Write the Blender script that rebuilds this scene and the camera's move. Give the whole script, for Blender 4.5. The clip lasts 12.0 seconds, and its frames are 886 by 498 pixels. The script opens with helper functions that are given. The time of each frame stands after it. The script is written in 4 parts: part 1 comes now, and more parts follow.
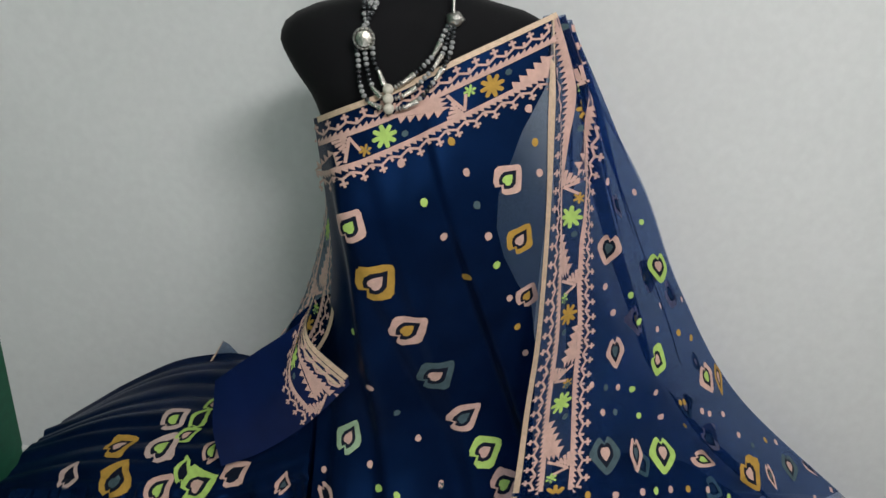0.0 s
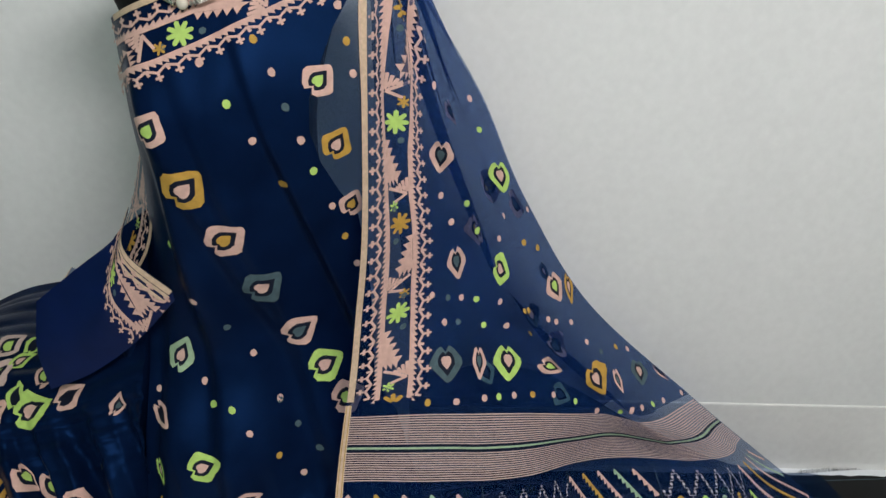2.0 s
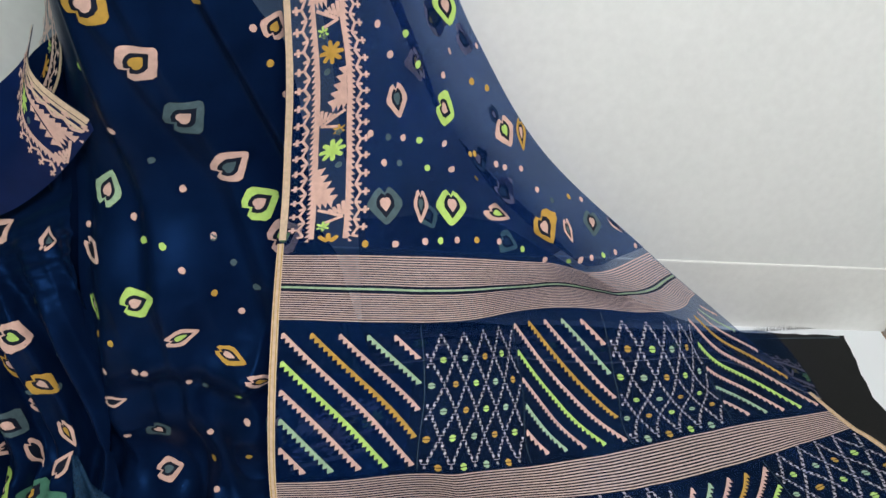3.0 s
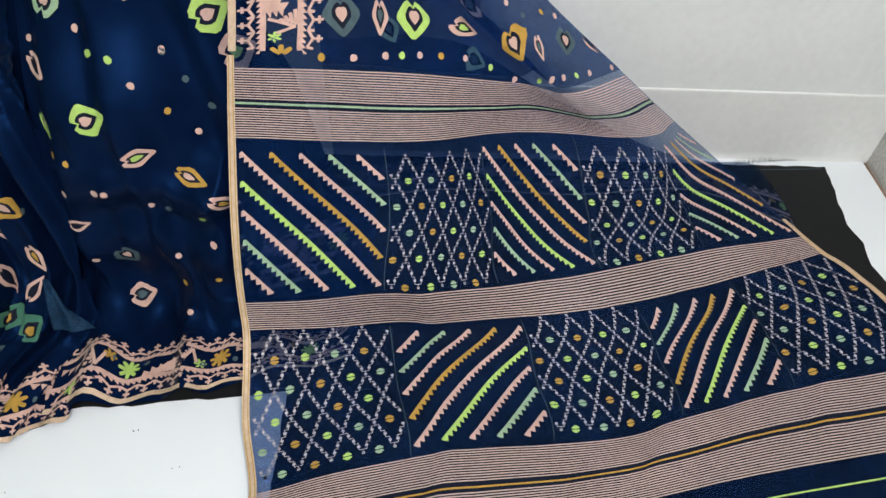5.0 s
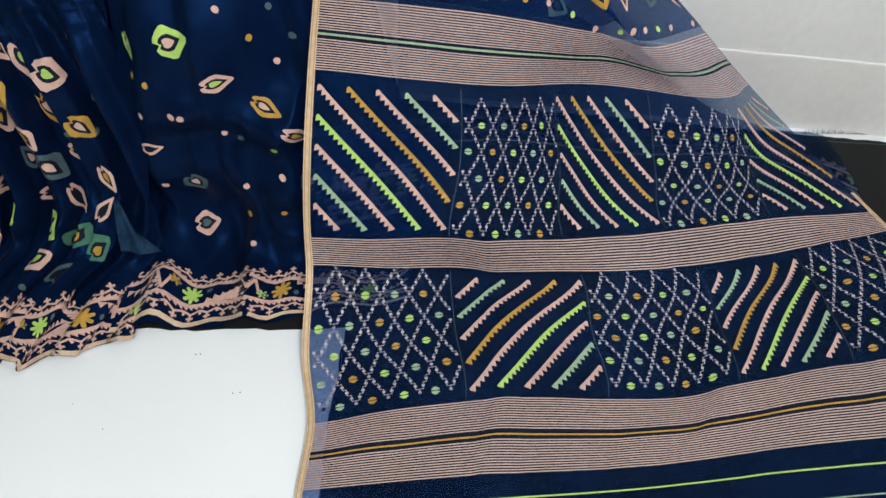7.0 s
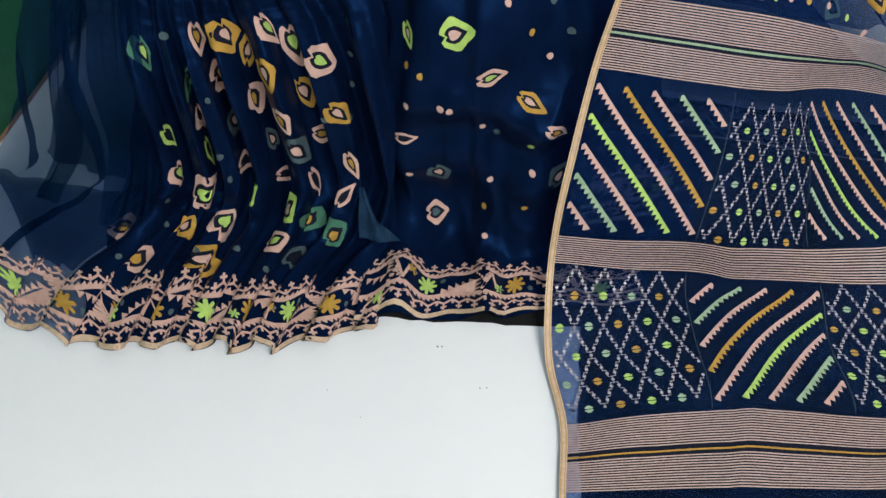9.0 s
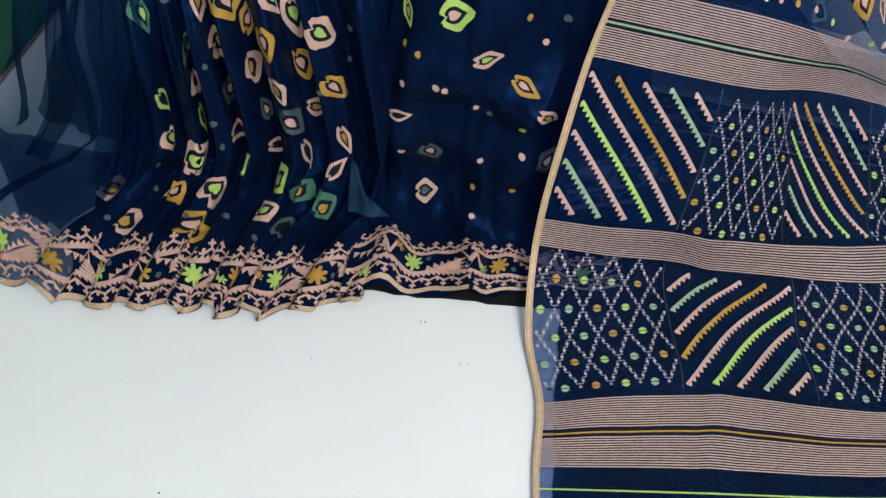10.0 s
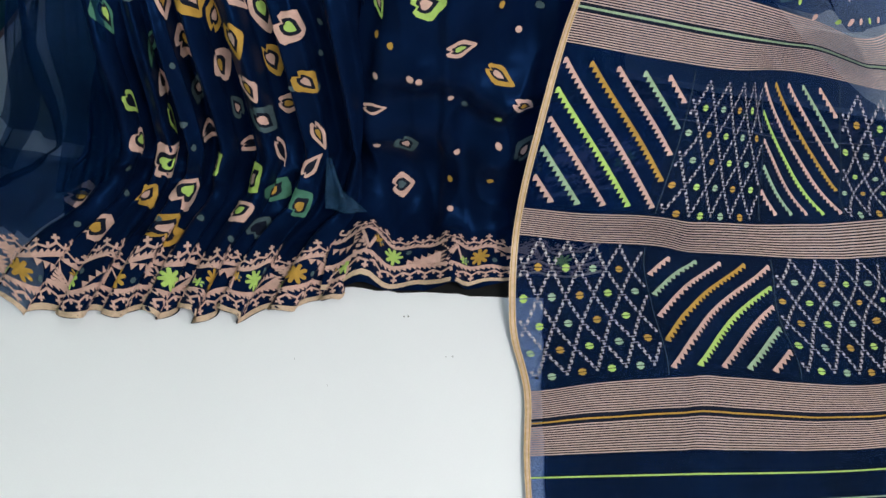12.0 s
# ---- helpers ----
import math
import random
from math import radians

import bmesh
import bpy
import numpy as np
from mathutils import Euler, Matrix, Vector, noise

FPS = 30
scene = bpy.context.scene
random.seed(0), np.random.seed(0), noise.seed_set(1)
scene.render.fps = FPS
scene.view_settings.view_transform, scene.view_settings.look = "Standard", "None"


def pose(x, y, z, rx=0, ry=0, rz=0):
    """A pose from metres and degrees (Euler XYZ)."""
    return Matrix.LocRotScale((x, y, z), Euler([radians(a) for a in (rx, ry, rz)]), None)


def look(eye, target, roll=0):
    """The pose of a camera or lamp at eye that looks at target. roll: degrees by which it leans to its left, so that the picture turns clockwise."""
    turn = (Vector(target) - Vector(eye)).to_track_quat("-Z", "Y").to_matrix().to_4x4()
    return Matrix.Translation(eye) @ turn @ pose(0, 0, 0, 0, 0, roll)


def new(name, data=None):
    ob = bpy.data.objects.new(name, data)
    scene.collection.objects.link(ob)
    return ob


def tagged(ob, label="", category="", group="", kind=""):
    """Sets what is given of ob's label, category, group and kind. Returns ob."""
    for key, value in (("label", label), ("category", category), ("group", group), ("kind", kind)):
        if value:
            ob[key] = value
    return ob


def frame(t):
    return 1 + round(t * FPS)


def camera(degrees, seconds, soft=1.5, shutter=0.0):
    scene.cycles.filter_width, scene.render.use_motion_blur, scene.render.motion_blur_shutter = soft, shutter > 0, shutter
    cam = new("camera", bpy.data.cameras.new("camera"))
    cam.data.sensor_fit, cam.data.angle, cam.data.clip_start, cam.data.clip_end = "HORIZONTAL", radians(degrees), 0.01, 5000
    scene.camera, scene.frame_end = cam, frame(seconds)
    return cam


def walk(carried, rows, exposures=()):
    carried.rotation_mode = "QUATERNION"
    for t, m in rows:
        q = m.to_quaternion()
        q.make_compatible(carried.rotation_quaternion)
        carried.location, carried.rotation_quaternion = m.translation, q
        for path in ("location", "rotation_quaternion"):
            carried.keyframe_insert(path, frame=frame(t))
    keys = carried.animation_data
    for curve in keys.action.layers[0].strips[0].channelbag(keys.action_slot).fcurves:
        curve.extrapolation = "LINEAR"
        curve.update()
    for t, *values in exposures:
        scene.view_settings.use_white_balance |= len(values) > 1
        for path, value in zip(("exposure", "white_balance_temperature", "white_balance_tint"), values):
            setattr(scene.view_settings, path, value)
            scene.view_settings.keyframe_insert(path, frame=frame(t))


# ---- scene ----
cam = camera(63.1, 12.0)
PATH = [
    (0, (0.048, 0.045, 1.258), (-0.042, 1.898, 0.509), 2.6),
    (0.5, (0.051, 0.045, 1.254), (-0.013, 1.904, 0.521), 2.3),
    (1, (0.066, 0.035, 1.256), (0.035, 1.897, 0.525), 2.1),
    (1.5, (0.131, 0.04, 1.249), (0.156, 1.896, 0.502), 2.5),
    (2, (0.226, 0.049, 1.212), (0.291, 1.84, 0.325), 3.3),
    (2.5, (0.296, 0.05, 1.174), (0.371, 1.757, 0.135), 4.0),
    (3, (0.327, 0.053, 1.144), (0.405, 1.671, -0.028), 4.6),
    (3.5, (0.35, 0.04, 1.124), (0.419, 1.6, -0.126), 4.5),
    (3.7, (0.371, 0.032, 1.109), (0.417, 1.572, -0.167), 4.2),
    (5.3, (0.396, 0.012, 1.067), (0.493, 1.371, -0.397), 4.6),
    (5.5, (0.401, 0.007, 1.06), (0.495, 1.361, -0.408), 4.4),
    (6, (0.404, 0.012, 1.052), (0.503, 1.349, -0.432), 4.6),
    (6.5, (0.384, 0.009, 1.047), (0.473, 1.324, -0.458), 6.3),
    (7, (0.321, 0.003, 1.05), (0.356, 1.297, -0.475), 6.9),
    (7.5, (0.212, 0.017, 1.061), (0.187, 1.287, -0.484), 5.3),
    (7.7, (0.16, 0.02, 1.058), (0.117, 1.284, -0.491), 4.6),
    (9.3, (-0.054, 0.018, 1.044), (-0.078, 1.213, -0.559), 8.9),
    (9.5, (-0.057, 0.017, 1.049), (-0.069, 1.204, -0.561), 10.1),
    (10, (-0.056, -0.012, 1.05), (-0.02, 1.185, -0.552), 13.0),
    (10.5, (-0.045, -0.014, 1.045), (0.042, 1.192, -0.548), 15.0),
    (11, (-0.05, -0.015, 1.04), (0.047, 1.189, -0.554), 15.5),
    (11.5, (-0.067, -0.013, 1.046), (0.043, 1.188, -0.55), 15.3),
    (12, (-0.063, -0.016, 1.033), (0.042, 1.189, -0.559), 13.2),
]
EXPOSURES = [(0.0, -0.17), (1.5, -0.17), (2.0, 0.0), (2.5, 0.22), (3.4, 0.46), (5.5, 0.42), (12.0, 0.29)]
walk(cam, [(t, look(eye, target, roll)) for t, eye, target, roll in PATH], EXPOSURES)

# ---- world and lights ----
world = bpy.data.worlds.new("world")
scene.world = world
world.use_nodes = True
world.node_tree.nodes["Background"].inputs["Color"].default_value = (0.9, 0.95, 1.0, 1)
world.node_tree.nodes["Background"].inputs["Strength"].default_value = 0.03


def area_lamp(name, eye, target, sx, sy, watts, colour):
    data = bpy.data.lights.new(name, "AREA")
    data.shape, data.size, data.size_y, data.energy, data.color = "RECTANGLE", sx, sy, watts, colour
    ob = new(name, data)
    ob.matrix_world = look(eye, target)
    return ob


area_lamp("ceiling_tube_light", (1.15, -0.85, 2.66), (0.4, 1.2, 0.4), 1.2, 0.25, 56, (1.0, 0.975, 0.98))
# added fill behind the camera; no such lamp is known in the room
area_lamp("front_fill_light", (-0.1, -1.6, 2.7), (-0.1, -0.9, 0.0), 1.6, 0.9, 30, (1.0, 0.98, 0.99))


# ---- materials ----
def material(name, colour, rough=0.6, metal=0.0, sheen=0.0, dark=0.75, scale=60.0, fine=900.0, bump=0.15, alpha=1.0,
             weave=0.0, spec=0.5, spread=0.0, depth=0.002, glow=None, tint=(1, 1, 1), gloss=(1, 1, 1)):
    """A principled surface with colour variation at two scales, a fine bump, and, where asked, a see-through weave."""
    m = bpy.data.materials.new(name)
    m.use_nodes = True
    nt = m.node_tree
    n, l = nt.nodes, nt.links
    b = n["Principled BSDF"]
    b.inputs["Roughness"].default_value = rough
    b.inputs["Metallic"].default_value = metal
    b.inputs["Specular IOR Level"].default_value = spec
    b.inputs["Sheen Weight"].default_value = sheen
    b.inputs["Specular Tint"].default_value = (*gloss, 1)
    b.inputs["Sheen Tint"].default_value = (*tint, 1)
    b.inputs["Sheen Roughness"].default_value = 0.4
    co = n.new("ShaderNodeTexCoord")
    big = n.new("ShaderNodeTexNoise")
    big.inputs["Scale"].default_value, big.inputs["Detail"].default_value = scale, 5
    small = n.new("ShaderNodeTexNoise")
    small.inputs["Scale"].default_value, small.inputs["Detail"].default_value = fine, 2
    for t in (big, small):
        l.new(co.outputs["Object"], t.inputs["Vector"])
    add = n.new("ShaderNodeMath")
    add.operation = "ADD"
    half = n.new("ShaderNodeMath")
    half.operation, half.inputs[1].default_value = "MULTIPLY", 0.5
    l.new(big.outputs["Fac"], add.inputs[0])
    l.new(small.outputs["Fac"], add.inputs[1])
    l.new(add.outputs[0], half.inputs[0])
    ramp = n.new("ShaderNodeValToRGB")
    ramp.color_ramp.elements[0].position, ramp.color_ramp.elements[1].position = 0.36, 0.64
    ramp.color_ramp.elements[0].color = (*[c * dark for c in colour], 1)
    ramp.color_ramp.elements[1].color = (*[min(1, c * (2 - dark)) for c in colour], 1)
    l.new(half.outputs[0], ramp.inputs["Fac"])
    out = ramp.outputs["Color"]
    if spread:
        info = n.new("ShaderNodeObjectInfo")
        hsv = n.new("ShaderNodeHueSaturation")
        mr = n.new("ShaderNodeMapRange")
        mr.inputs["To Min"].default_value, mr.inputs["To Max"].default_value = 1 - spread, 1 + spread
        l.new(info.outputs["Random"], mr.inputs["Value"])
        l.new(mr.outputs["Result"], hsv.inputs["Value"])
        l.new(out, hsv.inputs["Color"])
        out = hsv.outputs["Color"]
    l.new(out, b.inputs["Base Color"])
    bp = n.new("ShaderNodeBump")
    bp.inputs["Strength"].default_value, bp.inputs["Distance"].default_value = bump, depth
    l.new(half.outputs[0], bp.inputs["Height"])
    l.new(bp.outputs["Normal"], b.inputs["Normal"])
    if alpha < 1:
        clear = n.new("ShaderNodeBsdfTransparent")
        clear.inputs["Color"].default_value = (0.72, 0.84, 1.0, 1)
        mix = n.new("ShaderNodeMixShader")
        mr = n.new("ShaderNodeMapRange")
        mr.inputs["From Min"].default_value, mr.inputs["From Max"].default_value = 0.3, 0.7
        mr.inputs["To Min"].default_value, mr.inputs["To Max"].default_value = alpha - weave, alpha + weave
        l.new(small.outputs["Fac"], mr.inputs["Value"])
        l.new(mr.outputs["Result"], mix.inputs["Fac"])
        l.new(clear.outputs["BSDF"], mix.inputs[1])
        front = b.outputs["BSDF"]
        if glow:
            # light that comes through the threads from behind
            soft = n.new("ShaderNodeBsdfTranslucent")
            soft.inputs["Color"].default_value = (*glow, 1)
            both = n.new("ShaderNodeMixShader")
            both.inputs["Fac"].default_value = 0.4
            l.new(front, both.inputs[1])
            l.new(soft.outputs["BSDF"], both.inputs[2])
            front = both.outputs["Shader"]
        l.new(front, mix.inputs[2])
        l.new(mix.outputs["Shader"], n["Material Output"].inputs["Surface"])
    return m


NAVY = (0.0017, 0.0067, 0.0270)
M_WALL = material("wall_paint", (0.71, 0.725, 0.715), 0.75, dark=0.965, scale=2.5, fine=55, bump=0.25, spec=0.3)
M_SKIRTING = material("skirting_paint", (0.73, 0.735, 0.715), 0.45, dark=0.96, scale=5, fine=60, bump=0.25)
M_GREEN = material("green_paint", (0.004, 0.10, 0.05), 0.6, dark=0.85, scale=3, fine=60)
M_GREY_WALL = material("grey_plaster", (0.52, 0.50, 0.47), 0.9, dark=0.8, scale=14, fine=120, bump=0.5)
M_SHEET = material("white_sheet", (0.79, 0.825, 0.855), 0.7, dark=0.985, scale=3, fine=500, bump=0.15, sheen=0.1, spec=0.3)
M_FLOOR = material("brown_floor", (0.26, 0.145, 0.09), 0.6, dark=0.7, scale=12, fine=150)
M_CEILING = material("ceiling_paint", (0.8, 0.8, 0.78), 0.8, dark=0.97, scale=4)
M_BLACK_CLOTH = material("black_cloth", (0.006, 0.0065, 0.007), 0.85, dark=0.8, scale=30, fine=1400, bump=0.3, sheen=0.15, spec=0.2)
M_MANNEQUIN = material("black_jersey", (0.004, 0.004, 0.005), 0.85, dark=0.8, scale=20, fine=1500, bump=0.25, sheen=0.06, spec=0.2)
M_BODY = material("lined_navy_silk", NAVY, 0.34, dark=0.66, scale=18, fine=1500, bump=0.14, sheen=0.02, spec=0.17, tint=(0.08, 0.25, 0.8), gloss=(0.05, 0.22, 0.75))
M_SHEER = material("sheer_navy_silk", (0.0024, 0.0205, 0.084), 0.6, dark=0.48, scale=8, fine=750, bump=0.12, alpha=0.54, weave=0.20, spec=0.08, glow=(0.012, 0.082, 0.43))
M_VEIL = material("doubled_sheer_silk", (0.002, 0.014, 0.048), 0.5, dark=0.65, scale=20, fine=1400, bump=0.12, alpha=0.60, weave=0.12, spec=0.3, gloss=(0.05, 0.22, 0.75), glow=(0.006, 0.045, 0.18))
M_GAUZE = material("single_sheer_silk", (0.008, 0.022, 0.06), 0.6, dark=0.75, scale=40, fine=800, bump=0.12, alpha=0.52, weave=0.14, spec=0.06, glow=(0.02, 0.06, 0.22))
# lighter copy of the sheer silk: brightness from behind put into its base colour
M_CORNER = material("lightened_blue_silk", (0.022, 0.066, 0.135), 0.55, dark=0.7, scale=40, fine=800, bump=0.12, alpha=0.75, weave=0.12, spec=0.1, glow=(0.03, 0.10, 0.24))
M_TUCK = material("blue_silk", (0.002, 0.0085, 0.052), 0.5, dark=0.8, scale=25, fine=1500, bump=0.1, spec=0.15, sheen=0.03, tint=(0.08, 0.2, 0.9))
M_PINK = material("pink_thread", (0.575, 0.372, 0.312), 0.75, dark=0.85, scale=90, fine=1600, bump=0.5, sheen=0.2, spec=0.2)
M_LIME = material("lime_thread", (0.40, 0.58, 0.145), 0.75, dark=0.85, scale=90, fine=1600, bump=0.5, spec=0.2)
M_GOLD = material("mustard_thread", (0.44, 0.26, 0.05), 0.75, dark=0.82, scale=90, fine=1600, bump=0.5, spec=0.2)
M_GREY = material("slate_thread", (0.062, 0.100, 0.115), 0.75, dark=0.75, scale=90, fine=1600, bump=0.5, spec=0.2)
M_MINT = material("mint_thread", (0.30, 0.42, 0.27), 0.75, dark=0.8, scale=90, fine=1600, bump=0.5, spec=0.2)
M_TEAL = material("teal_thread", (0.055, 0.17, 0.115), 0.75, dark=0.78, scale=90, fine=1600, bump=0.5, spec=0.2)
M_PALE = material("pale_pink_thread", (0.53, 0.395, 0.355), 0.75, dark=0.85, scale=90, fine=1600, bump=0.5, spec=0.2)
M_SILVERY = material("silvery_pink_thread", (0.50, 0.45, 0.46), 0.7, dark=0.8, scale=120, fine=1600, bump=0.5, spec=0.3)
M_DARKBLUE = material("midnight_thread", (0.003, 0.006, 0.018), 0.75, dark=0.8, scale=90, fine=1500, spec=0.2)
M_ZARI = material("gold_ribbon", (0.58, 0.43, 0.30), 0.5, metal=0.15, dark=0.8, scale=160, fine=1500, bump=0.4)
M_SILVER = material("oxidised_silver", (0.42, 0.41, 0.38), 0.32, metal=0.9, dark=0.55, scale=150, fine=900, bump=0.5)
M_BRIGHT = material("bright_silver", (0.70, 0.66, 0.60), 0.27, metal=0.9, dark=0.6, scale=170, fine=900, bump=0.5)
M_PEARL = material("pearl", (0.58, 0.54, 0.45), 0.15, dark=0.92, scale=60, fine=400, bump=0.02)
M_GREY_BEAD = material("grey_pearl", (0.075, 0.08, 0.085), 0.18, metal=0.6, dark=0.7, scale=150, fine=500, bump=0.02)
M_CRYSTAL = material("smoky_crystal", (0.31, 0.315, 0.31), 0.08, dark=0.75, scale=200, fine=500, bump=0.02)


# ---- building helpers ----
def thing(name, label, category, group="", at=(0, 0, 0)):
    ob = new(name)
    ob.location = at
    return tagged(ob, label, category, group)


def mesh_object(name, verts, faces, mat, parent=None, label="", smooth=True):
    me = bpy.data.meshes.new(name)
    me.from_pydata([tuple(v) for v in verts], [], faces)
    me.materials.append(mat)
    if smooth:
        me.polygons.foreach_set("use_smooth", [True] * len(me.polygons))
    me.update()
    ob = new(name, me)
    if parent:
        ob.parent = parent
        ob.location = -parent.location
    return tagged(ob, label)


def box(name, lo, hi, mat, parent=None, label="", bevel=0.0, kind=""):
    bm = bmesh.new()
    bmesh.ops.create_cube(bm, size=1)
    for v in bm.verts:
        v.co = Vector([lo[i] + (v.co[i] + 0.5) * (hi[i] - lo[i]) for i in range(3)])
    if bevel:
        bmesh.ops.bevel(bm, geom=bm.edges[:], offset=bevel, segments=2, affect="EDGES", profile=0.6)
    me = bpy.data.meshes.new(name)
    bm.to_mesh(me)
    bm.free()
    me.materials.append(mat)
    ob = new(name, me)
    if parent:
        ob.parent = parent
        ob.location = -parent.location
    return tagged(ob, label, kind=kind)


# ---- cloth surfaces ----
def glide(xs, ys, x):
    """Smooth curve through ys at xs (each row of ys a point, or one set of rows per x), evaluated at x."""
    xs = np.asarray(xs, float)
    ys = np.asarray(ys, float)
    m = np.gradient(ys, xs, axis=0)
    i = np.clip(np.searchsorted(xs, x) - 1, 0, len(xs) - 2)
    h = xs[i + 1] - xs[i]
    t = (x - xs[i]) / h
    if ys.ndim == 3:
        k = np.arange(len(x))
        y0, y1, m0, m1 = ys[i, k], ys[i + 1, k], m[i, k], m[i + 1, k]
    else:
        y0, y1, m0, m1 = ys[i], ys[i + 1], m[i], m[i + 1]
    if y0.ndim > 1:
        t, h = t[:, None], h[:, None]
    return (y0 * (2 * t**3 - 3 * t**2 + 1) + h * m0 * (t**3 - 2 * t**2 + t) + y1 * (3 * t**2 - 2 * t**3) + h * m1 * (t**3 - t**2))


def noise(x, y, seed=0.0):
    """Smooth value noise from 0 to 1."""
    i, j = np.floor(x), np.floor(y)
    u, v = x - i, y - j
    u, v = u * u * (3 - 2 * u), v * v * (3 - 2 * v)

    def spot(p, q):
        k = np.sin(p * 127.1 + q * 311.7 + seed * 74.7) * 43758.5453
        return k - np.floor(k)
    return (spot(i, j) * (1 - u) + spot(i + 1, j) * u) * (1 - v) + (spot(i, j + 1) * (1 - u) + spot(i + 1, j + 1) * u) * v


def crumple(x, y, seed=0.0):
    """Pinched creases, from 0 in the hollows to 1 on the crests."""
    return 1 - np.abs(2 * noise(x, y, seed) - 1)


class Sheet:
    """A draped cloth: rows of control places, smooth both ways; fold(a, b) pushes it along its own normal."""

    def __init__(self, cols, rows, fold=None):
        self.cols, self.at_rows, self.fold = cols, [r for r, _ in rows], fold
        self.net = [pts for _, pts in rows]

    def bare(self, a, b):
        lines = np.array([glide(self.cols, pts, a) for pts in self.net])
        return glide(self.at_rows, lines, b)

    def normal(self, f, a, b, e=0.002):
        da = f(a + e, b) - f(a - e, b)
        db = f(a, b + e) - f(a, b - e)
        n = np.cross(db, da)
        return n / (np.linalg.norm(n, axis=1)[:, None] + 1e-12)

    def folded(self, a, b):
        p = self.bare(a, b)
        if self.fold is not None:
            p = p + self.fold(a, b)[:, None] * self.normal(self.bare, a, b)
        p[:, 2] = np.maximum(p[:, 2], 0.0085)
        return p

    def __call__(self, a, b, lift=0.0):
        a, b = np.atleast_1d(np.asarray(a, float)), np.atleast_1d(np.asarray(b, float))
        p = self.folded(a, b)
        if lift:
            n = self.normal(self.folded, a, b)
            p = p + lift * n
        return p
# The end piece: a across the cloth from its gold edge, b along its length from the shoulder.
def pallu_fold(a, b):
    gather = np.clip(1 - b / 0.75, 0, 1)
    w = 0.010 * gather * np.sin(a * 26 + b * 1.5) * np.clip(a * 6, 0, 1)
    rest = np.clip((b - 0.5) / 0.4, 0, 1)
    w = w + 0.006 * rest * np.sin(a * 13 + 4 * b) * np.sin(b * 9 + 1) + 0.002 * np.sin(a * 31 - b * 17) * rest
    crease = lambda c, s: np.exp(-((c) / s) ** 2)
    w = w + 0.004 * rest * (crease(a - 0.265 - 0.03 * np.sin(b * 6), 0.03) + crease(a - 0.80 - 0.05 * np.sin(b * 5), 0.03))
    floor = np.clip((b - 1.18) / 0.12, 0, 1)
    for start, slope, size in ((0.63, 0.10, 0.0055), (0.285, 0.04, 0.0045), (0.93, -0.06, 0.0045)):
        off = a - start - slope * (b - 1.5) - 0.012 * np.sin(b * 11)
        w = w + floor * size * np.tanh(off / 0.010) * np.exp(-((off / 0.055) ** 2))
    return w + floor * 0.0025 * np.sin(a * 23 + 7 * np.sin(b * 4))


PALLU = Sheet((0, 0.28, 0.56, 0.84, 1.12), (
    (0.000, ((0.131, 1.090, 1.194), (0.130, 1.098, 1.188), (0.145, 1.120, 1.187), (0.159, 1.153, 1.175), (0.166, 1.179, 1.156))),
    (0.130, ((0.133, 1.024, 1.069), (0.174, 1.084, 1.075), (0.200, 1.109, 1.063), (0.217, 1.150, 1.058), (0.229, 1.185, 1.060))),
    (0.270, ((0.140, 0.993, 0.945), (0.197, 1.072, 0.929), (0.254, 1.099, 0.907), (0.278, 1.146, 0.909), (0.314, 1.188, 0.931))),
    (0.450, ((0.142, 0.973, 0.756), (0.246, 1.086, 0.746), (0.328, 1.105, 0.721), (0.369, 1.159, 0.717), (0.411, 1.204, 0.738))),
    (0.600, ((0.133, 0.951, 0.615), (0.276, 1.074, 0.601), (0.397, 1.107, 0.533), (0.452, 1.110, 0.536), (0.553, 1.230, 0.527))),
    (0.760, ((0.124, 0.915, 0.496), (0.355, 0.998, 0.446), (0.558, 1.093, 0.374), (0.672, 1.118, 0.343), (0.796, 1.224, 0.318))),
    (0.890, ((0.115, 0.885, 0.391), (0.385, 0.951, 0.347), (0.587, 1.095, 0.266), (0.844, 1.158, 0.220), (0.939, 1.262, 0.185))),
    (1.050, ((0.109, 0.836, 0.262), (0.403, 0.890, 0.234), (0.612, 0.980, 0.172), (0.901, 1.064, 0.112), (1.070, 1.223, 0.098))),
    (1.200, ((0.112, 0.781, 0.131), (0.400, 0.812, 0.131), (0.646, 0.875, 0.105), (0.927, 0.986, 0.065), (1.216, 1.077, 0.038))),
    (1.255, ((0.116, 0.757, 0.084), (0.412, 0.801, 0.063), (0.699, 0.829, 0.072), (0.961, 0.921, 0.046), (1.265, 1.057, 0.010))),
    (1.390, ((0.130, 0.622, 0.016), (0.431, 0.706, 0.021), (0.735, 0.739, 0.019), (1.007, 0.828, 0.027), (1.342, 0.935, 0.008))),
    (1.520, ((0.160, 0.505, 0.006), (0.455, 0.582, 0.010), (0.751, 0.614, 0.012), (1.027, 0.703, 0.013), (1.370, 0.781, 0.008))),
    (1.640, ((0.163, 0.399, 0.006), (0.417, 0.447, 0.006), (0.690, 0.489, 0.007), (0.978, 0.555, 0.006), (1.347, 0.625, 0.006))),
    (2.050, ((0.213, 0.058, 0.006), (0.407, 0.082, 0.006), (0.646, 0.132, 0.006), (0.921, 0.165, 0.006), (1.326, 0.239, 0.006))),
), pallu_fold)


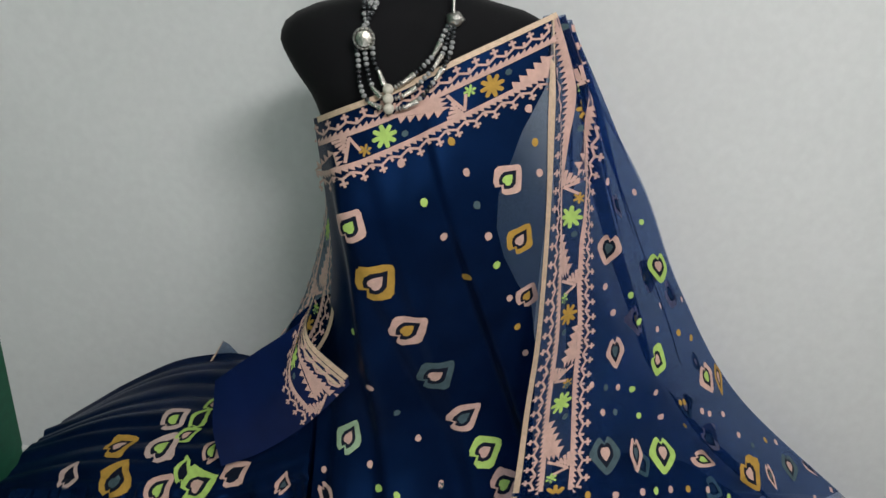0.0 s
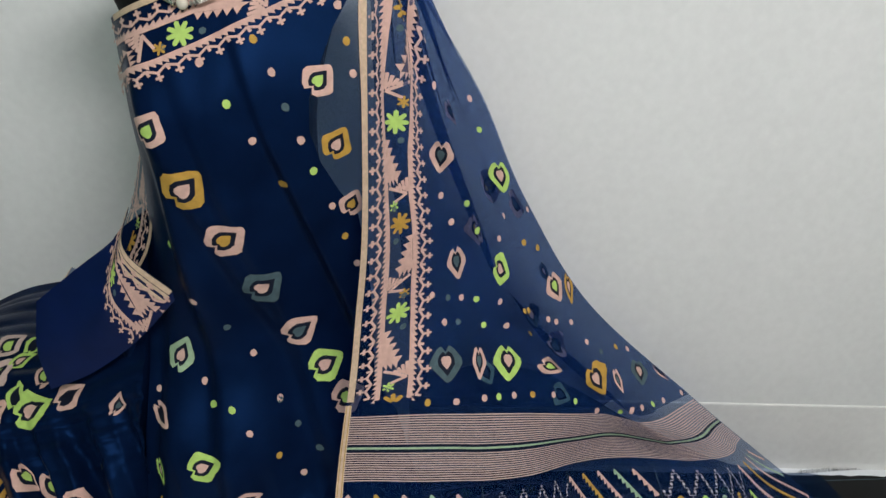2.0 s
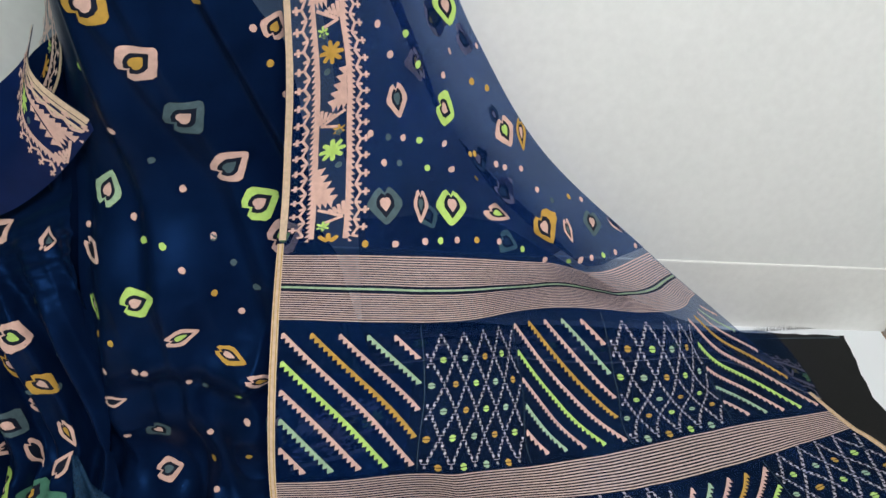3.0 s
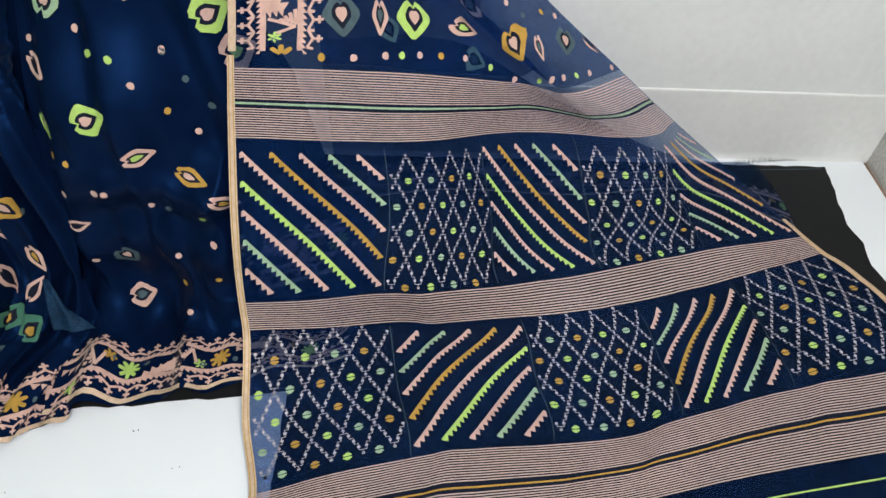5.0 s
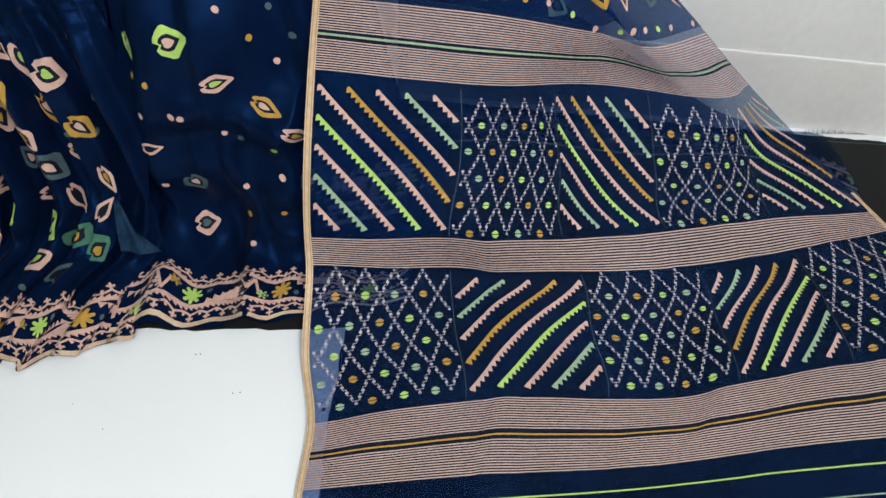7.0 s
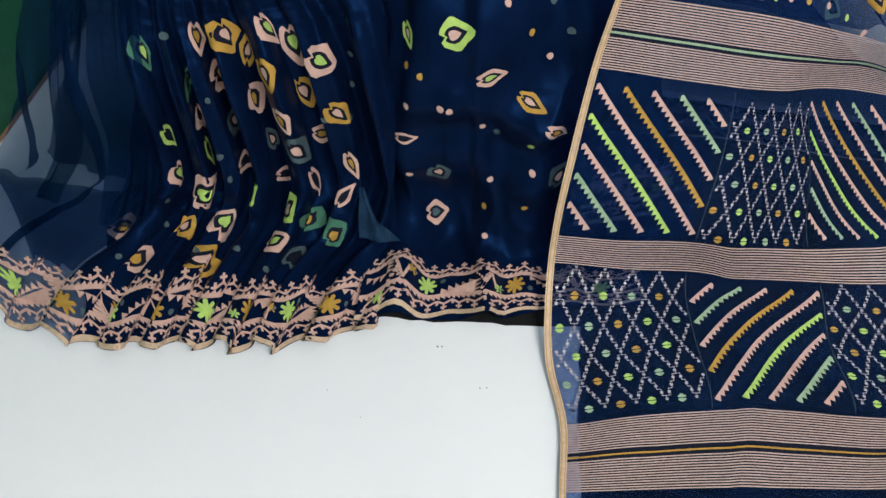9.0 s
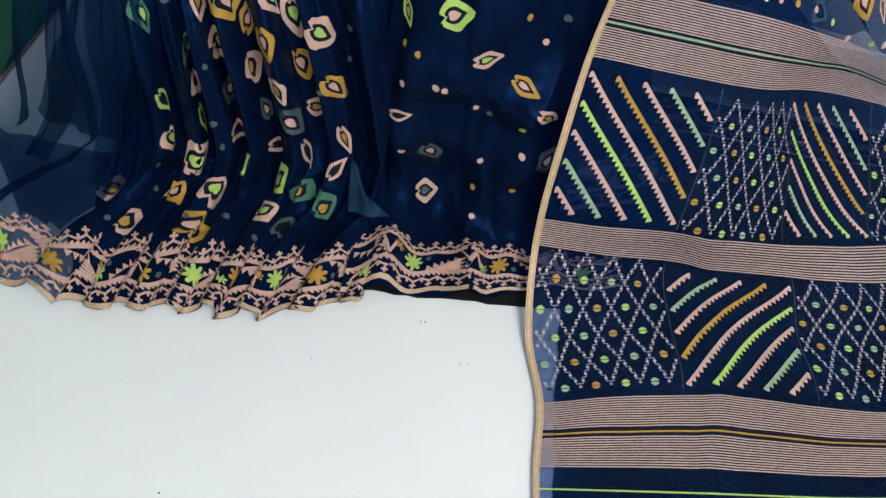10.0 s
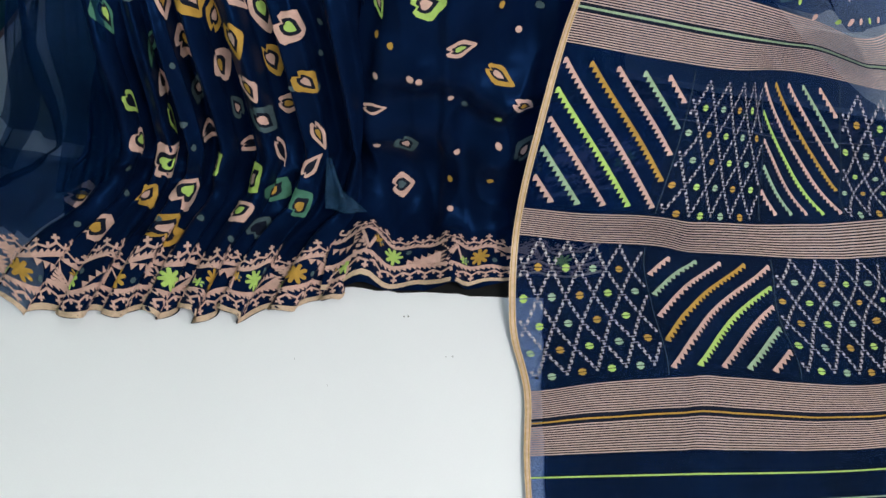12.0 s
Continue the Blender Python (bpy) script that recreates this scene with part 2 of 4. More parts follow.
# The front: a is x, b the way down from z 1.2 and out over the floor.
def body_fold(a, b):
    w = 0.0025 * np.sin(a * 23 - b * 6) + 0.0015 * np.sin(a * 47 + b * 11)
    ridge = lambda c, s: np.exp(-((c / s) ** 2))
    falls = np.clip((b - 0.12) * 4, 0, 1)
    # the sharp crease across the front, and softer ones beside it
    for start, slope, size, soft in ((-0.076, 0.33, 0.0080, 0.004), (-0.155, 0.30, 0.0060, 0.010), (-0.175, 0.14, 0.0080, 0.008), (-0.245, 0.42, 0.0065, 0.012)):
        off = a - start - slope * b
        w = w + falls * size * np.tanh(off / soft) * np.exp(-((off / 0.05) ** 2))
    low = np.clip((b - 0.75) / 0.2, 0, 1)
    out = np.clip((b - 1.16) / 0.1, 0, 1)
    w = w + low * 0.013 * np.sin(a * 30 + 5 * b) * (1 - 0.7 * out) + low * 0.007 * np.sin(a * 61 - 9 * b + 1) * (1 - 0.6 * out)
    w = w + low * (1 - 0.6 * out) * (0.028 * crumple(a * 10 + 3 * b, b * 6 - 2 * a, 3) + 0.012 * crumple(a * 22 - 6 * b, b * 11, 5) - 0.022)
    # the cloth overhangs where it breaks above the floor, and sinks in below
    span = np.clip((a + 0.17) * 12, 0, 1)
    sag = b - 0.915 - 0.10 * a - 0.012 * np.sin(a * 31)
    w = w + span * (0.015 * ridge(sag, 0.028) - 0.016 * ridge(sag - 0.055, 0.032))
    # hollow beside the pleats
    w = w - 0.008 * ridge(a + 0.172, 0.016) * np.clip((b - 0.52) * 6, 0, 1) * (1 - out)
    return w + out * (0.010 + 0.011 * np.sin(a * 44 + 1.0) + 0.006 * np.sin(a * 87))


def body_row(b, z, ys):
    return (b, tuple((x, y, z) for x, y in zip((-0.19, -0.15, -0.05, 0.05, 0.15, 0.30), ys)))


BODY = Sheet((-0.19, -0.15, -0.05, 0.05, 0.15, 0.30), (
    body_row(0.00, 1.20, (1.110, 1.080, 1.050, 1.055, 1.085, 1.140)),
    body_row(0.14, 1.06, (1.035, 0.998, 0.978, 1.000, 1.045, 1.120)),
    body_row(0.27, 0.93, (1.030, 0.955, 0.930, 0.962, 1.010, 1.080)),
    body_row(0.35, 0.85, (1.050, 0.965, 0.932, 0.965, 1.010, 1.080)),
    body_row(0.50, 0.70, (1.030, 0.970, 0.950, 0.985, 1.020, 1.060)),
    body_row(0.65, 0.55, (0.990, 0.970, 0.968, 1.000, 1.025, 1.050)),
    body_row(0.79, 0.41, (0.920, 0.885, 0.888, 0.930, 0.975, 1.000)),
    body_row(0.85, 0.35, (0.900, 0.868, 0.880, 0.910, 0.950, 0.980)),
    body_row(1.00, 0.20, (0.880, 0.862, 0.862, 0.870, 0.900, 0.940)),
    body_row(1.14, 0.06, (0.855, 0.852, 0.850, 0.845, 0.860, 0.900)),
    body_row(1.20, 0.02, (0.790, 0.795, 0.800, 0.810, 0.820, 0.850)),
    body_row(1.30, 0.012, (0.685, 0.700, 0.715, 0.725, 0.750, 0.780)),
    body_row(1.36, 0.006, (0.625, 0.640, 0.660, 0.680, 0.720, 0.750)),
), body_fold)


def body_top(x):
    return 1.2 - (1.042 + (x + 0.19) * (1.188 - 1.042) / 0.31)


# The pleated side: a from its far side to the front, b from the wall over the crest and down to the hem.
def pleat_hem(a):
    return 1.0 + 0.010 * np.sin(a * 58 + 1.5) + 0.010 * np.sin(a * 9)


class Pleated(Sheet):
    """Cloth gathered into knife pleats: it runs to and fro across itself, more so towards the hem."""

    def folded(self, a, b):
        fan = np.clip((b - 0.28) / 0.25, 0, 1)
        lean = np.where(b < 0.70, 0.30 * (b - 0.40), 0.09 - 0.45 * (b - 0.70))
        run = (a - lean) * 58 + 1.1 * np.sin(a * 11 + 0.8)
        flat = np.clip((b - 0.74) / 0.12, 0, 1)
        ends = np.clip(a * 12, 0, 1) * np.clip((1 - a) * 12, 0, 1)
        over = fan * ends * (0.0085 + 0.0045 * flat)
        p = self.bare(a - over * np.sin(2 * run), b)
        n = self.normal(self.bare, a, b)
        deep = 0.75 + 0.5 * noise(a * 9, b * 3, 2)
        out = fan * deep * (0.025 * (1 - 0.55 * flat) * np.sin(run) + 0.007 * (1 - 0.5 * flat) * np.sin(run * 2.7 + 1)) + 0.011 * flat
        # crushed where the folds break on the floor
        crush = np.exp(-(((b - 0.75) / 0.075) ** 2))
        out = out + crush * (0.022 * crumple(a * 13 + 3 * b, b * 16, 1) + 0.010 * crumple(a * 31, b * 30 + a * 6, 4) - 0.016)
        out = out + fan * (1 - flat) * 0.006 * (crumple(a * 26 - 5 * b, b * 4, 6) - 0.5)
        # drawn into long fine gathers over the crest
        pull = b * 190 + 9 * a + 2.5 * np.sin(a * 5 + 1)
        out = out + (1 - fan) * (0.0085 * noise(a * 3, pull * 0.16, 7) * np.abs(np.sin(pull / 2)) + 0.0035 * np.sin(pull * 0.37 + 4 * a) + 0.004 * noise(a * 7, b * 30, 8))
        p = p + out[:, None] * n
        p[:, 2] = np.maximum(p[:, 2], 0.0055)
        return p


PLEATS = Pleated((0, 0.25, 0.5, 0.75, 1.0), (
    (0.00, ((-0.80, 1.28, 0.30), (-0.66, 1.30, 0.395), (-0.52, 1.30, 0.47), (-0.40, 1.28, 0.50), (-0.25, 1.15, 0.55))),
    (0.18, ((-0.77, 1.12, 0.36), (-0.62, 1.10, 0.425), (-0.48, 1.08, 0.47), (-0.35, 1.05, 0.50), (-0.20, 1.02, 0.58))),
    (0.34, ((-0.80, 1.00, 0.30), (-0.61, 0.965, 0.36), (-0.50, 0.95, 0.385), (-0.36, 0.955, 0.41), (-0.19, 0.95, 0.47))),
    (0.48, ((-0.79, 0.87, 0.24), (-0.59, 0.86, 0.27), (-0.48, 0.885, 0.30), (-0.34, 0.90, 0.34), (-0.18, 0.90, 0.38))),
    (0.68, ((-0.86, 0.82, 0.08), (-0.62, 0.82, 0.08), (-0.47, 0.85, 0.10), (-0.33, 0.86, 0.10), (-0.16, 0.86, 0.15))),
    (0.78, ((-0.92, 0.80, 0.012), (-0.64, 0.74, 0.012), (-0.46, 0.80, 0.015), (-0.32, 0.79, 0.015), (-0.15, 0.80, 0.03))),
    (0.90, ((-0.89, 0.68, 0.008), (-0.63, 0.63, 0.010), (-0.46, 0.635, 0.010), (-0.32, 0.67, 0.010), (-0.15, 0.72, 0.012))),
    (1.00, ((-0.82, 0.567, 0.006), (-0.60, 0.520, 0.006), (-0.45, 0.525, 0.006), (-0.31, 0.562, 0.006), (-0.15, 0.632, 0.006))),
))

# The plain corner tucked out at the waist.
TUCK = Sheet((0, 0.33, 0.66, 1.0), (
    (0.0, ((-0.345, 0.99, 0.63), (-0.275, 0.985, 0.69), (-0.205, 0.975, 0.75), (-0.178, 0.975, 0.80))),
    (0.5, ((-0.345, 0.965, 0.56), (-0.280, 0.965, 0.59), (-0.225, 0.96, 0.650), (-0.186, 0.958, 0.738))),
    (1.0, ((-0.335, 0.96, 0.49), (-0.270, 0.965, 0.52), (-0.195, 0.965, 0.58), (-0.121, 0.965, 0.665))),
), None)


def cloth(name, sheet, a0, a1, b0, b1, na, nb, mat, parent, label="", top=None):
    a, t = np.meshgrid(np.linspace(a0, a1, na), np.linspace(0, 1, nb))
    a, t = a.ravel(), t.ravel()
    start = top(a) if top else np.full_like(a, b0)
    verts = sheet(a, start + (b1 - start) * t)
    faces = [(j * na + i, j * na + i + 1, (j + 1) * na + i + 1, (j + 1) * na + i) for j in range(nb - 1) for i in range(na - 1)]
    return mesh_object(name, verts, faces, mat, parent, label)


# ---- the room ----
def wall(name, p0, p1, thick, height, mat, label):
    """An upright wall from p0 to p1, its thickness on the right-hand side of that way."""
    d = Vector((p1[0] - p0[0], p1[1] - p0[1], 0)).normalized()
    o = Vector((d.y, -d.x, 0)) * thick
    a, b = Vector((*p0, -0.05)), Vector((*p1, -0.05))
    base = [a, b, b + o, a + o]
    up = Vector((0, 0, height + 0.05))
    verts = base + [v + up for v in base]
    faces = [(0, 1, 2, 3), (4, 7, 6, 5), (0, 4, 5, 1), (1, 5, 6, 2), (2, 6, 7, 3), (3, 7, 4, 0)]
    return tagged(mesh_object(name, verts, faces, mat, smooth=False), label, "wall", kind="structure")


wall("wall_back", (1.50, 1.385), (-0.97, 1.335), 0.12, 2.75, M_WALL, "off-white painted plaster wall")
wall("wall_left", (-0.95, 1.45), (-0.95, -3.0), 0.12, 2.75, M_GREEN, "dark green painted side wall")
wall("wall_right", (1.53, -3.0), (1.50, 1.50), 0.12, 2.75, M_GREY_WALL, "rough grey plastered wall")
wall("wall_front", (-1.07, -3.0), (1.65, -3.0), 0.12, 2.75, M_WALL, "off-white painted plaster wall")
tagged(box("ceiling", (-1.2, -3.2, 2.75), (1.8, 1.6, 2.85), M_CEILING), "plain white painted ceiling", "ceiling", kind="structure")
tagged(box("floor", (-1.2, -3.2, -0.10), (1.8, 1.6, -0.006), M_FLOOR), "reddish brown floor round the white sheet", "floor", kind="structure")

tagged(box("white_sheet", (-0.935, -2.6, -0.005), (1.49, 1.40, 0.0), M_SHEET), "smooth white sheet spread over the floor", "sheet", kind="structure")


def skirting(name):
    """A raised band along the foot of the back wall, with a chamfered top."""
    a, b = Vector((1.50, 1.385, 0)), Vector((-0.95, 1.335, 0))
    n = Vector((-0.0204, -1, 0))
    prof = [(0.0, 0.0), (0.004, 0.0), (0.004, 0.188), (0.003, 0.1905), (0.0, 0.1915)]
    verts = [p + n * d + Vector((0, 0, z)) for p in (a, b) for d, z in prof]
    faces = [(i, i + 1, i + 6, i + 5) for i in range(4)]
    return tagged(mesh_object(name, verts, faces, M_SKIRTING, smooth=False), "off-white painted skirting band along the wall", "skirting", kind="structure")


skirting("baseboard")


# ---- weaving: flat thread shapes that follow a cloth ----
THREAD = {"p": M_PINK, "l": M_LIME, "g": M_GOLD, "s": M_GREY, "m": M_MINT, "d": M_DARKBLUE, "z": M_ZARI, "w": M_PALE, "v": M_SILVERY, "t": M_TEAL}


class Weave:
    """Thread shapes drawn on a cloth; chart takes the drawing's own places to the cloth's."""

    def __init__(self, sheet, lift=0.0012, chart=None, bounds=None):
        self.sheet, self.lift, self.chart, self.bounds = sheet, lift, chart, bounds
        self.pts, self.faces, self.mats, self.used = [], [], [], []

    def slot(self, c):
        if c not in self.used:
            self.used.append(c)
        return self.used.index(c)

    def add(self, pts, faces, c):
        k, s = len(self.pts), self.slot(c)
        self.pts += [tuple(p) for p in pts]
        self.faces += [tuple(k + i for i in f) for f in faces]
        self.mats += [s] * len(faces)

    def fan(self, pts, c):
        n = len(pts)
        mid = (sum(p[0] for p in pts) / n, sum(p[1] for p in pts) / n)
        self.add([mid, *pts], [(0, i + 1, (i + 1) % n + 1) for i in range(n)], c)

    def ring(self, outer, inner, c, steps=2):
        n = len(outer)
        pts = [tuple(np.array(o) + (np.array(i) - np.array(o)) * k / steps) for k in range(steps + 1) for o, i in zip(outer, inner)]
        self.add(pts, [(k * n + i, k * n + (i + 1) % n, (k + 1) * n + (i + 1) % n, (k + 1) * n + i) for k in range(steps) for i in range(n)], c)

    def line(self, pts, width, c, step=0.012):
        for p, q in zip(pts, pts[1:]):
            p, q = np.array(p, float), np.array(q, float)
            d = q - p
            size = np.hypot(*d)
            if size < 1e-6:
                continue
            n = max(1, int(size / step))
            side = np.array((-d[1], d[0])) / size * width / 2
            quad = [tuple(p + d * i / n + k * side) for i in range(n + 1) for k in (1, -1)]
            self.add(quad, [(2 * i, 2 * i + 1, 2 * i + 3, 2 * i + 2) for i in range(n)], c)

    def build(self, name, parent, label=""):
        p = np.array(self.pts, float)
        a, b = p[:, 0], p[:, 1]
        if self.chart:
            a, b = self.chart(a, b)
        keep = np.ones(len(a), bool)
        if self.bounds:
            lo, hi, b0, b1 = self.bounds
            keep = (a >= lo) & (a <= hi) & (b >= b0) & (b <= b1)
        verts = self.sheet(a, b, self.lift)
        sel = [i for i, f in enumerate(self.faces) if all(keep[j] for j in f)]
        me = bpy.data.meshes.new(name)
        me.from_pydata([tuple(v) for v in verts], [], [self.faces[i] for i in sel])
        for c in self.used:
            me.materials.append(THREAD[c])
        me.polygons.foreach_set("material_index", [self.mats[i] for i in sel])
        me.polygons.foreach_set("use_smooth", [True] * len(sel))
        me.update()
        ob = new(name, me)
        ob.parent = parent
        return tagged(ob, label)


def tangent(sheet, a, b):
    """Takes small steps in metres (across, down) round a place of a cloth to steps of the cloth's own."""
    h, A, B = 0.003, np.array([a]), np.array([b])
    f = sheet.folded if isinstance(sheet, Pleated) else sheet.bare
    da = (f(A + h, B) - f(A - h, B))[0] / (2 * h)
    db = (f(A, B + h) - f(A, B - h))[0] / (2 * h)
    e1 = da / np.linalg.norm(da)
    e2 = db - e1 * (db @ e1)
    e2 /= np.linalg.norm(e2)
    m = np.array([[da @ e1, db @ e1], [da @ e2, db @ e2]])
    m[0, 0], m[1, 1] = max(m[0, 0], 0.36), max(m[1, 1], 0.40)
    return np.linalg.inv(m)


def finer(pts):
    out = []
    for p, q in zip(pts, pts[1:] + pts[:1]):
        out += [p, ((p[0] + q[0]) / 2, (p[1] + q[1]) / 2)]
    return out


def mirrored(half):
    return finer(half + [(x, -y) for x, y in reversed(half[1:-1])])


HEART_OUT = mirrored([(0.94, 0.0), (0.84, 0.17), (0.46, 0.52), (0.08, 0.85), (-0.16, 0.84), (-0.66, 0.47), (-0.76, 0.22), (-0.50, 0.0)])
HEART_GAP = mirrored([(0.62, 0.0), (0.38, 0.19), (0.10, 0.42), (-0.14, 0.44), (-0.36, 0.34), (-0.52, 0.16), (-0.45, 0.06), (-0.36, 0.0)])
HEART_MID = mirrored([(0.32, 0.0), (0.20, 0.11), (0.02, 0.24), (-0.15, 0.26), (-0.26, 0.20), (-0.31, 0.09), (-0.29, 0.04), (-0.27, 0.0)])


def heart_motif(sheet, spec, parent, rng, lift, bounds=None):
    a, b, turn, size, colours, narrow = spec
    back = tangent(sheet, a, b)
    c, s = math.cos(radians(turn)), math.sin(radians(turn))
    wob = [1 + rng.uniform(-0.025, 0.025) for _ in range(28)]

    def to_cloth(pts):
        out = []
        for i, (x, y) in enumerate(pts):
            x, y = x * size * wob[i], y * size * narrow * wob[i]
            d = back @ np.array((x * c - y * s, x * s + y * c))
            out.append((a + d[0], b + d[1]))
        return out
    w = Weave(sheet, lift, bounds=bounds)
    w.ring(to_cloth(HEART_OUT), to_cloth(HEART_GAP), colours[0])
    w.ring(to_cloth(HEART_GAP), to_cloth(HEART_MID), "d", 1)
    w.fan(to_cloth(HEART_MID), colours[1])
    return w.build("woven_motif", parent)


def dot_motif(sheet, spec, parent, rng, lift, size=0.0062):
    a, b, colour = spec
    back = tangent(sheet, a, b)
    turn = rng.uniform(0, 1)
    pts = []
    for i in range(8):
        r = size * rng.uniform(0.85, 1.1)
        d = back @ np.array((r * 0.9 * math.cos(turn + i * math.pi / 4), r * math.sin(turn + i * math.pi / 4)))
        pts.append((a + d[0], b + d[1]))
    w = Weave(sheet, lift)
    w.fan(pts, colour)
    return w.build("woven_dot", parent)


def flower(w, s, t, r, c, petals=8, squash=1.0):
    for i in range(petals):
        k = 2 * math.pi * i / petals
        u, v = math.cos(k), math.sin(k)
        spot = lambda f, g: (s + r * (u * f - v * g), t + squash * r * (v * f + u * g))
        w.fan([spot(0.16, -0.14), spot(0.55, -0.20), spot(0.95, -0.17), spot(1.05, 0.0), spot(0.95, 0.17), spot(0.55, 0.20), spot(0.16, 0.14)], c)
    w.fan([(s + 0.45 * r * math.cos(i), t + squash * 0.45 * r * math.sin(i)) for i in (0, 0.9, 1.8, 2.7, 3.6, 4.5, 5.4)], c)


def leaf_cross(w, s, t, up, size, c="p"):
    """Three blunt lobes on a stalk."""
    w.line([(s, t), (s, t + up * size * 2.05)], size * 0.62, c)
    w.line([(s - size * 0.95, t + up * size * 1.15), (s + size * 0.95, t + up * size * 1.15)], size * 0.62, c)


def border(w, s0, s1, rng, phase=0.0):
    """The woven border: ribbon, vine, toothed band, flowers and wedges, toothed band, vine. s along, w in from the edge."""
    w.line([(s0, 0.0042), (s1, 0.0042)], 0.0084, "z")
    for base, up in ((0.0245, -1), (0.0915, 1)):
        n = int((s1 - s0) / 0.013)
        zig = [(s0 + i * 0.013, base + up * (0.0032 if i % 2 else -0.0032)) for i in range(n + 1)]
        w.line(zig, 0.0034, "p")
        for i, (s, t) in enumerate(zig):
            if i % 2:
                leaf_cross(w, s, t, up, 0.0056)
            else:
                w.line([(s, t), (s + 0.002, t + up * 0.0075)], 0.0040, "p")
    for base, up, thick in ((0.0375, -1, 0.0065), (0.0795, 1, 0.0065)):
        w.line([(s0, base), (s1, base)], thick, "p")
        t = base + up * thick / 2
        for i in range(int((s1 - s0) / 0.0085)):
            s = s0 + i * 0.0085
            w.add([(s, t), (s + 0.0075, t), (s + 0.0070, t + up * 0.0048)], [(0, 1, 2)], "p")
    unit, i = 0.150, 0
    s = s0 - phase
    while s < s1:
        colour = "gl"[i % 2]
        low, high = (0.0405, 0.0765) if i % 2 else (0.0765, 0.0405)
        up = 1 if high > low else -1
        # saw-edged wedge growing from one band
        m, span, tall = 5, 0.058, 0.025
        w.add([(s + 0.044, low), (s + 0.044 + span, low), (s + 0.044 + span, low + up * tall * 0.8)], [(0, 1, 2)], "p")
        for k in range(m):
            f, g = k / m, (k + 1) / m
            w.add([(s + 0.044 + span * f, low + up * tall * 0.78 * f), (s + 0.044 + span * g, low + up * tall * 0.78 * g),
                   (s + 0.044 + span * (f * 0.75 + g * 0.25) - 0.002, low + up * (tall * 0.8 * g + 0.0065))], [(0, 1, 2)], "p")
        for k in range(3):
            w.add([(s + 0.043 + span, low + up * tall * 0.27 * k), (s + 0.043 + span, low + up * tall * 0.27 * (k + 1)),
                   (s + 0.053 + span, low + up * tall * (0.27 * k + 0.22))], [(0, 1, 2)], "p")
        w.line([(s + 0.112, low + up * 0.002), (s + 0.126, high - up * 0.004)], 0.0045, "p")
        w.line([(s + 0.126, high - up * 0.002), (s + 0.135, low + up * 0.012)], 0.0042, "p")
        for k in range(4):
            w.line([(s + 0.124 - 0.002 * k, high - up * (0.002 + 0.004 * k)), (s + 0.102 + 0.004 * k, high - up * (0.003 + 0.006 * k))], 0.0046, "p")
        flower(w, s + 0.020, 0.0585, 0.0165, colour)
        flower(w, s + 0.141, low + up * 0.010, 0.0085, colour, 6)
        for d in (-0.006, 0.046):
            w.fan([(s + d + 0.005 * math.cos(q), low + up * 0.026 + 0.005 * math.sin(q)) for q in (0, 1.05, 2.1, 3.15, 4.2, 5.25)], "s")
        s += unit
        i += 1


# ---- where the woven motifs sit: across, along, turn, half length, colours (ring, heart), narrowing ----
BODY_MOTIFS = [
    (-0.116, 0.274, -67, 0.027, "pl", 1.00),
    (-0.083, 0.351, -48, 0.036, "gp", 1.00),
    (-0.040, 0.428, -39, 0.034, "pg", 1.00),
    (0.000, 0.514, -39, 0.036, "sp", 1.00),
    (0.044, 0.605, -29, 0.035, "ps", 1.00),
    (0.083, 0.673, -23, 0.035, "lp", 1.00),
    (0.085, 0.216, -43, 0.027, "pl", 1.00),
    (0.107, 0.300, -61, 0.027, "gp", 1.00),
    (0.126, 0.392, -68, 0.024, "pg", 1.00),
    (-0.131, 0.641, -70, 0.036, "mp", 0.70),
    (0.119, 0.727, -15, 0.034, "pl", 1.00),
    (-0.087, 0.787, -19, 0.031, "lp", 1.00),
    (-0.030, 0.850, -5, 0.030, "pl", 0.62),
    (0.038, 0.896, 30, 0.030, "gp", 0.55),
    (0.083, 0.941, 32, 0.036, "pg", 0.42),
    (-0.086, 1.142, -13, 0.024, "ps", 1.00),
    (-0.089, 1.049, 61, 0.027, "sp", 1.00),
    (-0.164, 0.806, 50, 0.026, "lp", 0.60),
]
BODY_MOTIFS += [
    (-0.163, 0.728, 25, 0.032, "pd", 0.60),
    (0.108, 1.027, -47, 0.027, "sp", 1.00),
    (-0.149, 0.981, -15, 0.024, "pd", 0.50),
]
